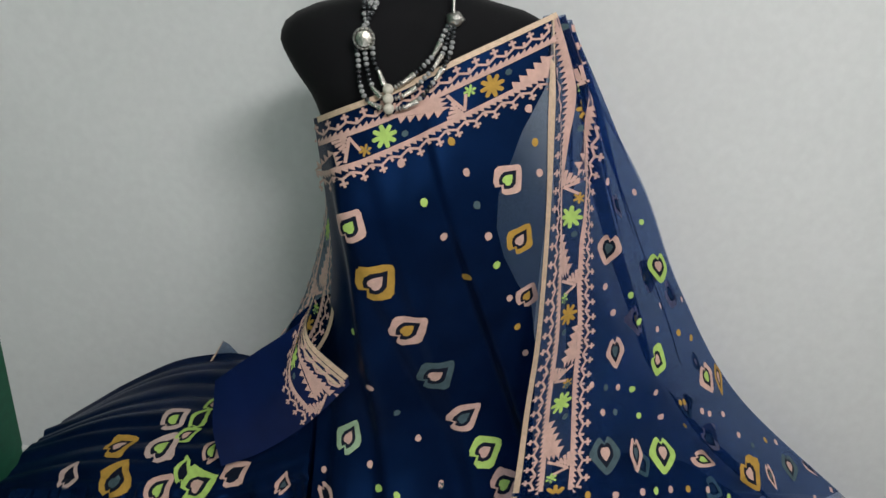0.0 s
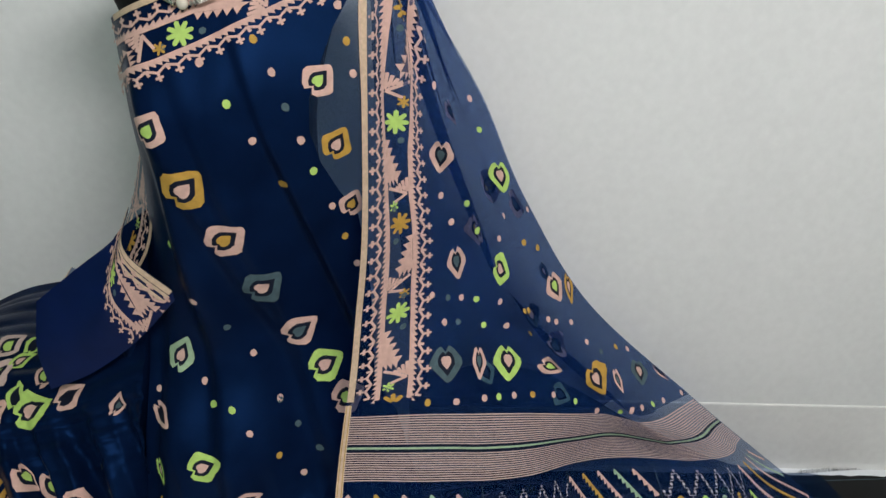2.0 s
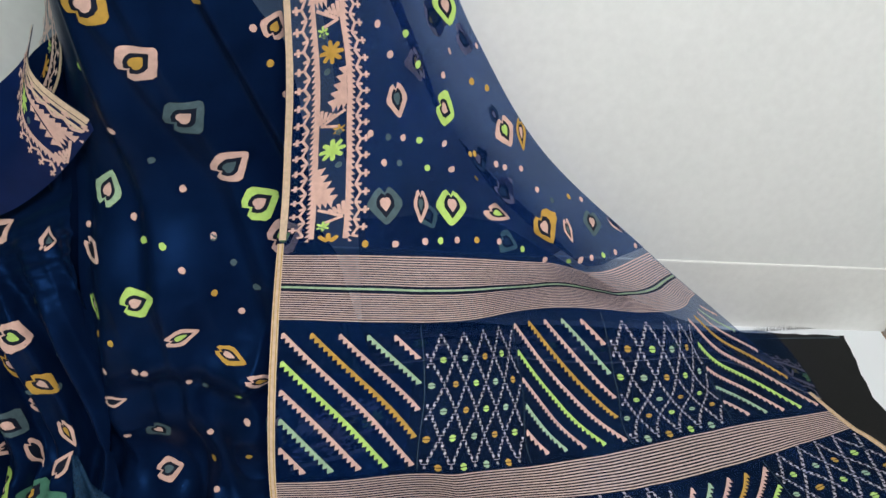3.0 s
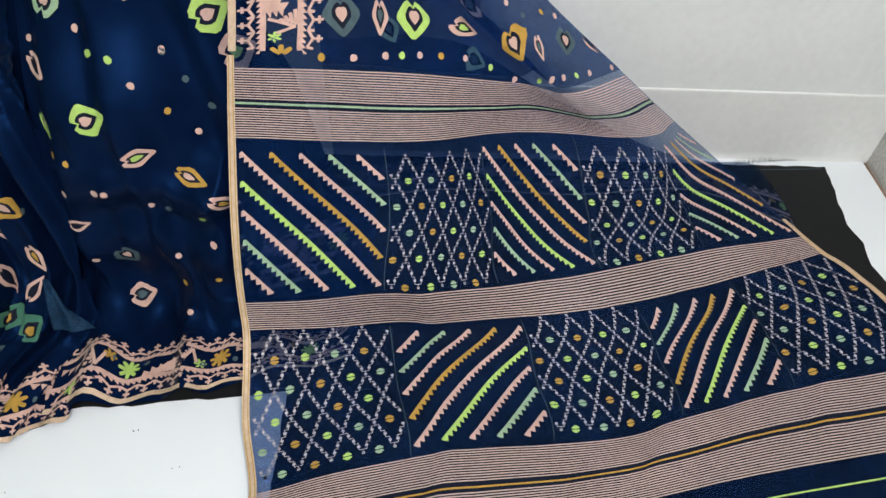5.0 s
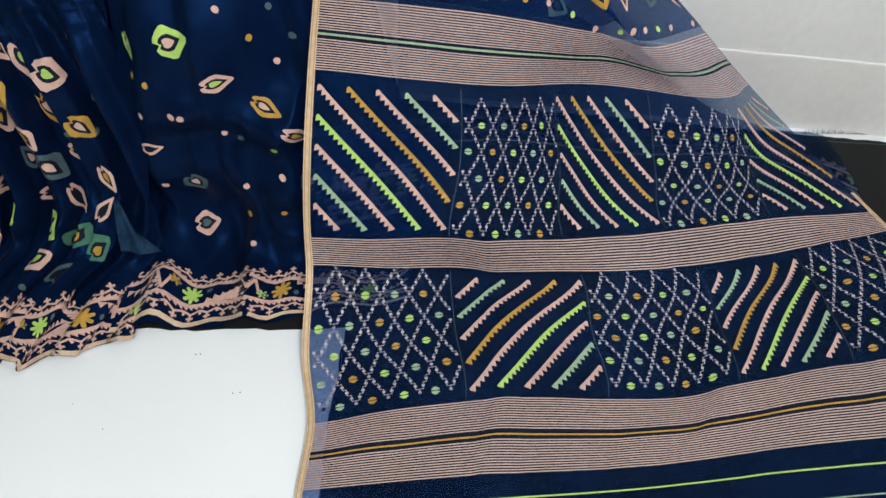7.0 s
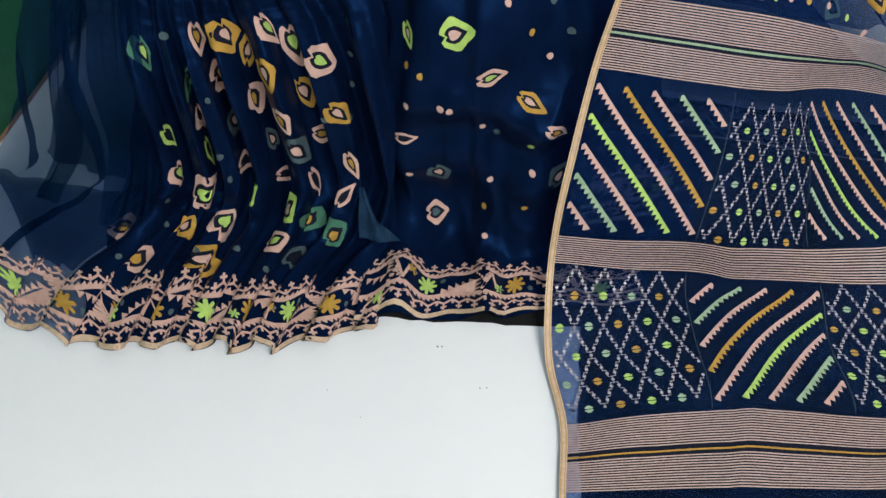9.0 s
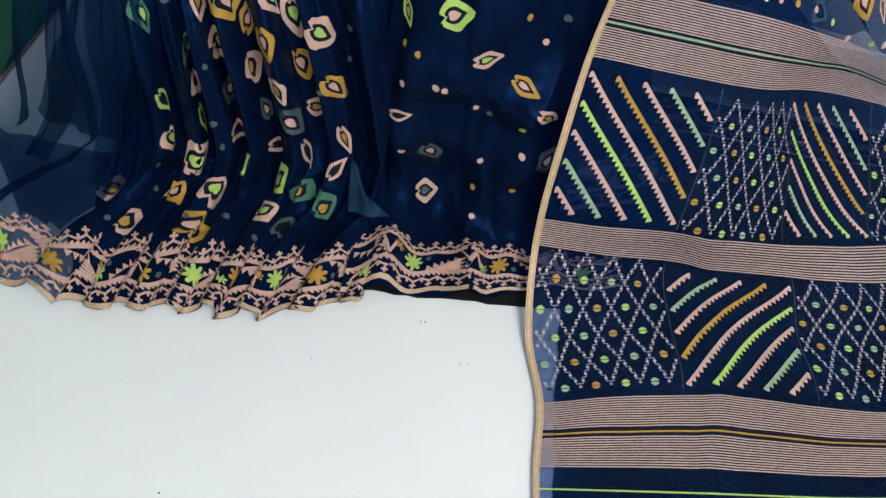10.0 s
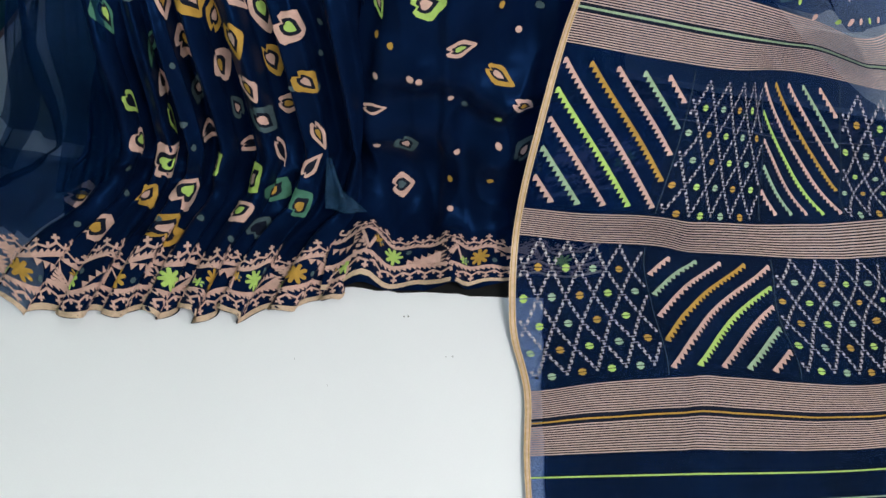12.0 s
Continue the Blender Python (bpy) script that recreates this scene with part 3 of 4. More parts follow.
BODY_DOTS = [
    (-0.056, 0.193, "p"), (0.007, 0.166, "g"), (0.029, 0.204, "p"), (-0.023, 0.240, "l"), (0.046, 0.247, "s"),
    (0.007, 0.289, "p"), (0.063, 0.291, "p"), (0.077, 0.335, "l"), (0.040, 0.353, "g"), (0.099, 0.391, "p"),
    (0.116, 0.444, "g"), (0.132, 0.493, "p"), (-0.094, 0.529, "p"), (-0.056, 0.584, "s"), (-0.023, 0.639, "p"),
    (-0.095, 0.677, "p"), (-0.050, 0.715, "l"), (-0.121, 0.444, "l"), (-0.174, 0.699, "p"), (0.018, 0.711, "p"),
    (0.106, 0.127, "p"), (0.117, 0.171, "g"), (0.127, 0.211, "p"), (-0.077, 0.706, "l"), (-0.023, 0.747, "p"),
    (0.021, 0.788, "g"), (0.018, 0.713, "s"), (0.048, 0.752, "s"), (0.060, 0.831, "p"), (0.082, 0.795, "s"),
    (0.050, 0.964, "l"), (-0.087, 0.901, "p"), (0.061, 1.014, "p"), (-0.002, 1.044, "p"), (-0.003, 0.955, "s"),
    (-0.136, 1.047, "p"), (0.006, 1.166, "p"), (0.061, 1.080, "g"), (-0.003, 1.110, "g"), (-0.226, 0.878, "s"),
    (-0.161, 0.851, "g"), (-0.134, 0.857, "g"), (-0.150, 0.914, "p"), (-0.099, 0.900, "p"), (-0.028, 0.945, "p"),
]
PLEAT_MOTIFS = [
    (0.501, 0.441, 89, 0.027, "pg", 1.00),
    (0.586, 0.445, 76, 0.027, "gp", 1.00),
    (0.626, 0.485, -58, 0.027, "gp", 0.60),
    (0.542, 0.529, -2, 0.034, "pg", 1.00),
    (0.700, 0.444, 64, 0.027, "pl", 1.00),
    (0.750, 0.482, 83, 0.032, "pl", 0.80),
    (0.833, 0.502, 31, 0.027, "pl", 1.10),
    (0.694, 0.511, 78, 0.030, "gp", 0.80),
    (0.634, 0.565, 77, 0.033, "pg", 0.75),
    (0.771, 0.565, 81, 0.033, "gp", 0.65),
    (0.862, 0.582, 55, 0.027, "gp", 0.90),
    (0.720, 0.579, 70, 0.027, "pg", 0.70),
    (0.804, 0.631, 22, 0.027, "pg", 0.70),
    (0.555, 0.613, -143, 0.027, "sp", 1.00),
    (0.666, 0.636, -115, 0.027, "sp", 0.70),
    (0.749, 0.630, 59, 0.033, "sp", 0.70),
    (0.576, 0.678, -11, 0.027, "pd", 0.70),
    (0.695, 0.692, -3, 0.030, "pd", 0.50),
]
PLEAT_MOTIFS += [
    (0.788, 0.692, 64, 0.034, "pd", 0.60),
    (0.890, 0.664, 79, 0.027, "pg", 0.50),
    (0.293, 0.450, 83, 0.029, "tl", 0.60),
    (0.338, 0.601, 69, 0.034, "ld", 0.50),
    (0.366, 0.686, 66, 0.027, "pl", 1.00),
    (0.449, 0.724, -24, 0.034, "pl", 1.00),
    (0.619, 0.720, 32, 0.027, "lp", 1.00),
    (0.456, 0.594, 87, 0.028, "pd", 0.50),
    (0.464, 0.656, 77, 0.034, "ld", 0.50),
    (0.733, 0.736, -39, 0.033, "lp", 1.00),
    (0.778, 0.755, -63, 0.027, "tg", 0.70),
    (0.260, 0.775, -21, 0.032, "pg", 1.00),
    (0.412, 0.795, -40, 0.027, "gp", 1.00),
    (0.511, 0.797, -63, 0.034, "pl", 1.00),
    (0.696, 0.819, -30, 0.027, "pl", 1.00),
    (0.852, 0.780, -35, 0.027, "tg", 1.00),
    (0.331, 0.845, -61, 0.032, "pg", 1.00),
    (0.495, 0.858, -74, 0.031, "gp", 0.80),
]
PLEAT_MOTIFS += [
    (0.754, 0.833, -63, 0.030, "sd", 1.00),
    (0.440, 0.520, -63, 0.027, "ts", 0.30),
    (0.882, 0.711, -46, 0.027, "pd", 0.50),
    (0.227, 0.274, -67, 0.030, "wd", 0.75),
    (0.371, 0.220, -32, 0.034, "gp", 0.95),
    (0.538, 0.173, -40, 0.033, "wl", 0.85),
    (0.542, 0.226, -62, 0.035, "wl", 1.00),
    (0.680, 0.135, -57, 0.027, "lp", 0.65),
    (0.634, 0.168, -70, 0.027, "ld", 0.65),
    (0.649, 0.266, -78, 0.029, "ld", 0.60),
    (0.709, 0.293, -19, 0.034, "lp", 1.00),
    (0.418, 0.283, -67, 0.036, "gs", 1.00),
    (0.590, 0.298, -50, 0.032, "pl", 0.90),
    (0.809, 0.280, -23, 0.032, "pd", 0.75),
    (0.729, 0.229, -60, 0.028, "pl", 0.65),
    (0.606, 0.200, -30, 0.026, "lp", 0.60),
    (0.936, 0.322, -66, 0.027, "ps", 0.60),
]
PLEAT_DOTS = [
    (0.390, 0.431, "s"), (0.892, 0.510, "s"), (0.895, 0.561, "s"), (0.842, 0.587, "s"), (0.887, 0.597, "s"),
    (0.506, 0.545, "s"), (0.520, 0.649, "s"), (0.538, 0.693, "s"), (0.347, 0.728, "s"), (0.233, 0.790, "s"),
    (0.360, 0.773, "s"), (0.284, 0.858, "s"), (0.480, 0.848, "s"), (0.580, 0.844, "s"), (0.683, 0.876, "s"),
    (0.912, 0.446, "s"),
]
PALLU_MOTIFS = [
    (0.441, 0.331, 81, 0.030, "ps", 1.00),
    (0.967, 0.389, 112, 0.035, "lp", 1.00),
    (0.357, 0.517, 58, 0.034, "ps", 0.60),
    (0.636, 0.504, 23, 0.036, "lp", 1.00),
    (1.005, 0.558, 86, 0.033, "pl", 1.00),
    (0.217, 0.684, 90, 0.035, "sp", 1.00),
    (0.303, 0.684, 89, 0.033, "ps", 0.50),
    (0.394, 0.675, 79, 0.036, "lp", 1.00),
    (0.593, 0.660, 6, 0.030, "pl", 0.60),
    (0.839, 0.679, 70, 0.035, "gp", 1.00),
    (0.919, 0.691, 96, 0.028, "ps", 0.45),
    (1.029, 0.695, 116, 0.031, "sp", 1.00),
    (1.110, 0.707, 59, 0.031, "ps", 0.40),
    (1.079, 0.570, 110, 0.035, "gp", 0.50),
]
PALLU_BEHIND = [
    (1.031, 0.442, 46, 0.036, "ps", 1.00),
    (0.515, 0.447, 61, 0.032, "pg", 1.00),
    (0.729, 0.265, 81, 0.026, "ps", 0.60),
    (0.877, 0.396, -179, 0.036, "pg", 1.00),
    (0.318, 0.697, 63, 0.024, "ms", 1.00),
    (1.017, 0.538, 72, 0.026, "sp", 0.60),
    (0.852, 0.623, 54, 0.030, "ps", 1.00),
    (0.505, 0.720, 19, 0.026, "ms", 1.00),
    (0.560, 0.447, 56, 0.024, "pg", 1.00),
    (0.842, 0.576, 83, 0.025, "sp", 1.00),
]
PALLU_DOTS = [
    (0.232, 0.579, "p"), (0.286, 0.586, "s"), (0.343, 0.581, "p"), (0.413, 0.571, "l"), (0.550, 0.551, "p"),
    (0.759, 0.565, "g"), (0.248, 0.626, "p"), (0.294, 0.626, "s"), (0.394, 0.618, "l"), (0.527, 0.592, "p"),
    (0.709, 0.597, "g"), (0.894, 0.589, "p"), (0.155, 0.743, "g"), (0.212, 0.743, "p"), (0.274, 0.738, "p"),
    (0.309, 0.736, "l"), (0.348, 0.733, "p"), (0.397, 0.729, "g"), (0.458, 0.726, "p"), (0.520, 0.735, "l"),
    (0.579, 0.755, "p"), (0.721, 0.743, "l"), (0.808, 0.737, "p"), (0.869, 0.736, "p"), (0.929, 0.738, "l"),
    (0.988, 0.741, "p"), (1.092, 0.745, "p"), (0.516, 0.446, "l"), (0.698, 0.463, "p"), (0.938, 0.488, "g"),
    (0.972, 0.606, "p"), (0.962, 0.635, "p"), (0.976, 0.653, "s"), (1.047, 0.658, "g"), (1.085, 0.667, "p"),
    (0.955, 0.311, "l"), (0.974, 0.265, "p"), (0.353, 0.404, "p"), (0.507, 0.402, "l"), (0.858, 0.441, "p"),
    (0.370, 0.448, "p"), (1.011, 0.504, "g"), (1.080, 0.457, "p"), (0.529, 0.226, "p"), (0.919, 0.596, "p"),
]
PALLU_DOTS += [
    (0.794, 0.567, "g"),
]


# ---- the saree ----
rng = random.Random(7)
saree = thing("saree", "navy sheer saree with woven motifs draped on a mannequin", "saree")


def body_side(b):
    """How far the lined front reaches before it turns into a single sheer layer."""
    return np.interp(b, (0.0, 0.10, 0.155, 0.235, 0.28, 0.325, 0.37, 0.41, 0.50, 0.70, 0.76, 1.05), (0.13, 0.128, 0.100, 0.074, 0.074, 0.087, 0.110, 0.135, 0.150, 0.16, 0.20, 0.30))


def body_cloth(name, left, right, na, mat, label=""):
    nb = 300
    u, t = np.meshgrid(np.linspace(0, 1, na), np.linspace(0, 1, nb))
    u, t = u.ravel(), t.ravel()
    a = left(t * 1.36) + (right(t * 1.36) - left(t * 1.36)) * u
    for _ in range(4):
        b = body_top(a) + (1.36 - body_top(a)) * t
        a = left(b) + (right(b) - left(b)) * u
    verts = BODY(a, b)
    faces = [(j * na + i, j * na + i + 1, (j + 1) * na + i + 1, (j + 1) * na + i) for j in range(nb - 1) for i in range(na - 1)]
    return mesh_object(name, verts, faces, mat, saree, label)


front_drape = body_cloth("front_drape", lambda b: np.interp(b, (0.15, 0.20, 0.24, 0.28, 0.34, 0.42, 0.50, 0.58), (-0.19, -0.178, -0.167, -0.160, -0.158, -0.165, -0.18, -0.19)), body_side, 150, M_BODY)
body_cloth("sheer_front", body_side, lambda b: np.maximum(body_side(b), np.interp(b, (0, 0.1, 0.7), (0.130, 0.142, 0.142))), 14, M_GAUZE,
           "single sheer layer between torso and shoulder edge")


def pleats_cloth(name, a0, a1, na, mat, label="", t0=0.0, t1=1.0):
    nb = 40 + int(220 * (t1 - t0))
    a, t = np.meshgrid(np.linspace(a0, a1, na), np.linspace(t0, t1, nb))
    a, t = a.ravel(), t.ravel()
    verts = PLEATS(a, t * pleat_hem(a))
    faces = [(j * na + i, j * na + i + 1, (j + 1) * na + i + 1, (j + 1) * na + i) for j in range(nb - 1) for i in range(na - 1)]
    return mesh_object(name, verts, faces, mat, saree, label)


LINING = Sheet((0, 0.5, 1.0), (
    (0.0, ((-0.300, 1.03, 0.60), (-0.215, 1.03, 0.74), (-0.120, 1.03, 0.80))),
    (0.5, ((-0.300, 0.99, 0.36), (-0.205, 0.98, 0.40), (-0.110, 1.01, 0.42))),
    (1.0, ((-0.280, 0.93, 0.02), (-0.200, 0.92, 0.02), (-0.110, 0.94, 0.02))),
), lambda a, b: 0.008 * np.sin(a * 17 + 2 * b))
cloth("inner_skirt", LINING, 0, 1, 0, 1, 40, 40, M_BODY, saree, "inner skirt layer in the hollow beside the pleats")
skirt_pleats = pleats_cloth("skirt_pleats", 0.24, 1.0, 340, M_BODY)
pleats_cloth("sheer_side", 0.0, 0.24, 110, M_VEIL, "sheer outer layer hanging in loose folds", 0.34, 1.0)
pleats_cloth("side_top", 0.0, 0.24, 60, M_BODY, "doubled layers gathered over the crest", 0.0, 0.34)


def inner_side():
    """A second loose layer hanging just inside the sheer side."""
    na, nb = 70, 80
    a, b = np.meshgrid(np.linspace(0.06, 0.34, na), np.linspace(0.02, 0.70, nb))
    a, b = a.ravel(), b.ravel()
    out = 0.035 + 0.016 * crumple(a * 22 + b, b * 3, 9) + 0.008 * np.sin(a * 90 + b * 4)
    verts = PLEATS.bare(a, b) - out[:, None] * PLEATS.normal(PLEATS.bare, a, b)
    verts[:, 2] = np.maximum(verts[:, 2], 0.003)
    faces = [(j * na + i, j * na + i + 1, (j + 1) * na + i + 1, (j + 1) * na + i) for j in range(nb - 1) for i in range(na - 1)]
    return mesh_object("inner_side", verts, faces, M_VEIL, saree, "second sheer layer inside the loose side folds")


inner_side()
def loose_fold(b0, b1, left, right, out, seed):
    """A strip of the outer layer hanging free in front of the sheer side, gathered into soft creases."""
    na, nb = 44, 90
    u, b = np.meshgrid(np.linspace(0, 1, na), np.linspace(b0, b1, nb))
    u, b = u.ravel(), b.ravel()
    lo, hi = glide((b0, (b0 + b1) / 2, b1), np.array(left, float), b), glide((b0, (b0 + b1) / 2, b1), np.array(right, float), b)
    a = lo + (hi - lo) * u
    lift = out + 0.016 * crumple(u * 4 + b, b * 5, seed) + 0.006 * np.sin(u * 21 + 7 * b + seed)
    verts = PLEATS.bare(a, b) + lift[:, None] * PLEATS.normal(PLEATS.bare, a, b)
    verts[:, 2] = np.maximum(verts[:, 2], 0.008)
    faces = [(j * na + i, j * na + i + 1, (j + 1) * na + i + 1, (j + 1) * na + i) for j in range(nb - 1) for i in range(na - 1)]
    return mesh_object("loose_fold", verts, faces, M_VEIL, saree)


loose_fold(0.30, 0.76, (0.09, 0.10, 0.115), (0.165, 0.148, 0.150), 0.012, 3)
loose_fold(0.30, 0.78, (0.165, 0.185, 0.225), (0.30, 0.31, 0.34), 0.012, 5)
loose_fold(0.715, 0.90, (0.02, 0.08, 0.14), (0.26, 0.27, 0.22), 0.012, 11)
TURNED = Sheet((0, 0.5, 1.0), (
    (0.0, ((-0.216, 0.812, 0.138), (-0.213, 0.812, 0.138), (-0.211, 0.813, 0.136))),
    (0.5, ((-0.212, 0.790, 0.098), (-0.196, 0.790, 0.099), (-0.188, 0.796, 0.092))),
    (1.0, ((-0.208, 0.768, 0.058), (-0.174, 0.766, 0.058), (-0.136, 0.766, 0.068))),
), lambda a, b: 0.004 * np.sin(a * 9 + 3 * b))
cloth("turned_corner", TURNED, 0, 1, 0, 1, 24, 24, M_CORNER, saree, "sheer corner folded back over the pleats, colour lightened for light showing through")
end_piece = cloth("end_piece", PALLU, 0, 1.12, 0, 2.05, 210, 260, M_SHEER, saree, "sheer end piece with striped bands and lattice panels")


class Behind(Sheet):
    """The inner fold of the end piece, hanging behind the outer one."""

    def folded(self, a, b):
        p = self.bare(a, b)
        drop = np.clip((1.12 - a) * 5, 0.06, 1) * (0.022 + 0.012 * np.sin(a * 19 + 1.3 * b) + 0.006 * np.sin(a * 41 - 2 * b))
        return p - np.clip(b * 5, 0, 1)[:, None] * drop[:, None] * self.normal(self.bare, a, b)


INNER = Behind(PALLU.cols, tuple(zip(PALLU.at_rows, PALLU.net)))
cloth("inner_fold", INNER, 0.16, 1.117, 0, 0.752, 90, 90, M_SHEER, saree, "inner sheer fold of the end piece")
PEAK = Sheet((0, 0.5, 1.0), (
    (0.0, ((-0.450, 1.300, 0.520), (-0.447, 1.302, 0.517), (-0.440, 1.304, 0.512))),
    (0.5, ((-0.470, 1.285, 0.485), (-0.445, 1.290, 0.490), (-0.415, 1.295, 0.490))),
    (1.0, ((-0.490, 1.270, 0.455), (-0.440, 1.265, 0.455), (-0.385, 1.275, 0.460))),
), None)
peak_fold = cloth("peaked_fold", PEAK, 0, 1, 0, 1, 12, 12, M_VEIL, saree, "peaked corner of cloth with a gold edge")
w = Weave(PEAK, 0.0016)
w.line([(0.03, 0.0), (0.03, 0.5), (0.03, 1.0)], 0.09, "z", 0.1)
w.build("gold_edge", peak_fold)
waist_tuck = cloth("waist_tuck", TUCK, 0, 1, 0, 1, 30, 24, M_TUCK, saree, "plain bright blue tucked corner")
SIDE = Sheet((0, 0.5, 1.0), (
    (0.0, ((-0.186, 1.06, 1.035), (-0.176, 1.03, 1.030), (-0.166, 1.005, 1.020))),
    (0.1, ((-0.180, 1.07, 0.930), (-0.166, 1.03, 0.930), (-0.158, 1.00, 0.930))),
    (0.2, ((-0.198, 1.07, 0.820), (-0.175, 1.03, 0.825), (-0.150, 0.99, 0.830))),
    (0.3, ((-0.235, 1.06, 0.715), (-0.200, 1.02, 0.720), (-0.160, 0.98, 0.730))),
    (0.38, ((-0.290, 1.03, 0.640), (-0.250, 1.00, 0.640), (-0.210, 0.98, 0.650))),
), None)
side_fall = cloth("side_fall", SIDE, 0, 1, 0, 0.38, 14, 40, M_VEIL, saree, "sheer bordered strip falling along the side")

# gold ribbons and borders
BOUND_BODY = (-0.19, 0.30, -0.1, 1.36)
top_border = Weave(BODY, 0.0016, lambda s, w: (-0.19 + 0.9047 * s + 0.365 * w, 0.158 - 0.426 * s + 0.775 * w), (-0.188, 0.140, -0.05, 1.3))
border(top_border, -0.06, 0.36, rng, 0.012)
top_border.build("woven_border", front_drape, "pink toothed border with lime and mustard flowers")
hem = Weave(BODY, 0.0016, lambda s, w: (s, 1.3525 + 0.006 * np.sin(s * 60) - w * 1.16), BOUND_BODY)
border(hem, -0.19, 0.30, rng, 0.06)
hem.build("woven_border", front_drape, "pink toothed border with lime and mustard flowers")
hem = Weave(PLEATS, 0.0022, lambda s, w: (s / 1.35, pleat_hem(s / 1.35) - w * 1.06), (0.0, 1.0, 0.0, 1.03))
border(hem, 0.0, 1.35, rng, 0.03)
hem.build("woven_border", skirt_pleats, "pink toothed border with lime and mustard flowers")
edge = Weave(PALLU, 0.0016, lambda s, w: (w / 0.105 * np.interp(s, (0, 0.11, 0.17, 0.255, 0.33, 0.40, 0.50, 0.60, 0.73), (0.8, 0.72, 0.57, 0.415, 0.32, 0.27, 0.25, 0.22, 0.158)), s), (0.0, 1.12, 0.0, 0.74))
border(edge, 0.0, 0.745, rng, 0.18)
edge.build("woven_border", end_piece, "pink toothed border with lime and mustard flowers")
a, b = (g.ravel() for g in np.meshgrid(np.linspace(0.014, 0.21, 30), np.linspace(1.00, 1.197, 30)))
mesh_object("layer_beneath", PALLU(a, b, -0.004), [(j * 30 + i, j * 30 + i + 1, (j + 1) * 30 + i + 1, (j + 1) * 30 + i) for j in range(29) for i in range(29)], M_SHEER, saree,
            "second sheer layer under the end piece")
under = Weave(PALLU, -0.008, lambda s, w: (0.03 + 0.95 * s + 0.15 * w, 1.186 - 0.25 * s - 1.05 * w), (0.015, 0.20, 0.9, 1.195))
border(under, 0.0, 0.125, rng, 0.05)
under.build("woven_border", end_piece, "border of the layer beneath showing through")
side_border = Weave(SIDE, 0.0016, lambda s, w: (0.98 - w * 9.5, s), (0.0, 1.0, 0.0, 0.38))
border(side_border, 0.0, 0.38, rng, 0.02)
side_border.build("woven_border", side_fall)
tuck_border = Weave(TUCK, 0.0016, lambda s, w: (1.0 - w * 3.5, s * 5.6), (0.0, 1.0, 0.0, 1.0))
border(tuck_border, 0.0, 0.18, rng, 0.10)
for d in (0.012, 0.021):
    tuck_border.line([(0, d), (0.18, d)], 0.005, "z")
tuck_border.build("woven_border", waist_tuck, "pink border under stacked gold ribbon edges")

for spec in BODY_MOTIFS:
    heart_motif(BODY, spec, front_drape, rng, 0.0013, BOUND_BODY)
for spec in BODY_DOTS:
    dot_motif(BODY, spec, front_drape, rng, 0.0013)
for spec in PLEAT_MOTIFS:
    heart_motif(PLEATS, (*spec[:3], spec[3] * 1.13, *spec[4:]), skirt_pleats, rng, 0.0025, (0.0, 1.0, 0.0, 1.0))
for spec in PLEAT_DOTS:
    dot_motif(PLEATS, spec, skirt_pleats, rng, 0.0025)
for spec in PALLU_MOTIFS:
    heart_motif(PALLU, spec, end_piece, rng, 0.0013, (0.0, 1.12, 0.0, 2.0))
for spec in PALLU_BEHIND:
    heart_motif(PALLU, spec, end_piece, rng, -0.009, (0.0, 1.12, 0.0, 2.0))
for spec in PALLU_DOTS:
    dot_motif(PALLU, spec, end_piece, rng, 0.0013)


# the end piece: striped bands, lattice panels and saw-edged diagonals
def stripe(name, b, wide, c, label=""):
    w = Weave(PALLU, 0.0012)
    w.line([(0.008, b), (1.112, b)], wide, c, 0.014)
    return w.build(name, end_piece, label)


def striped_band(b0, b1, mid_colours, lines):
    centre = (b0 + b1) / 2
    gap = 0.007 if mid_colours else 0.0
    for lo, hi in ((b0, centre - gap), (centre + gap, b1)) if mid_colours else ((b0, b1),):
        for i in range(lines):
            stripe("woven_stripe", lo + (hi - lo) * (i + 0.5) / lines, (hi - lo) / lines * 0.48, "w")
    for c, off, wide in mid_colours:
        stripe("centre_stripe", centre + off, wide, c, {"d": "black stripe", "m": "pale green stripe", "g": "mustard stripe"}[c])


striped_band(0.762, 0.892, (("d", -0.0055, 0.003), ("m", -0.0005, 0.0042), ("d", 0.0046, 0.0038)), 13)
striped_band(1.200, 1.255, (), 13)
striped_band(1.520, 1.640, (("d", -0.0045, 0.0050), ("g", 0.0008, 0.0030), ("d", 0.0055, 0.0040)), 13)


def buti(w, s, t, r, c):
    """A small woven flower: two stacked rows of blunt lobes with a slit between."""
    for up in (-1, 1):
        w.fan([(s + r * x, t + up * r * y) for x, y in ((-0.95, 0.22), (-0.55, 0.10), (0.55, 0.10), (0.95, 0.22), (0.90, 0.55), (0.55, 0.62), (0.42, 0.95), (-0.42, 0.95), (-0.55, 0.62), (-0.90, 0.55))], c)


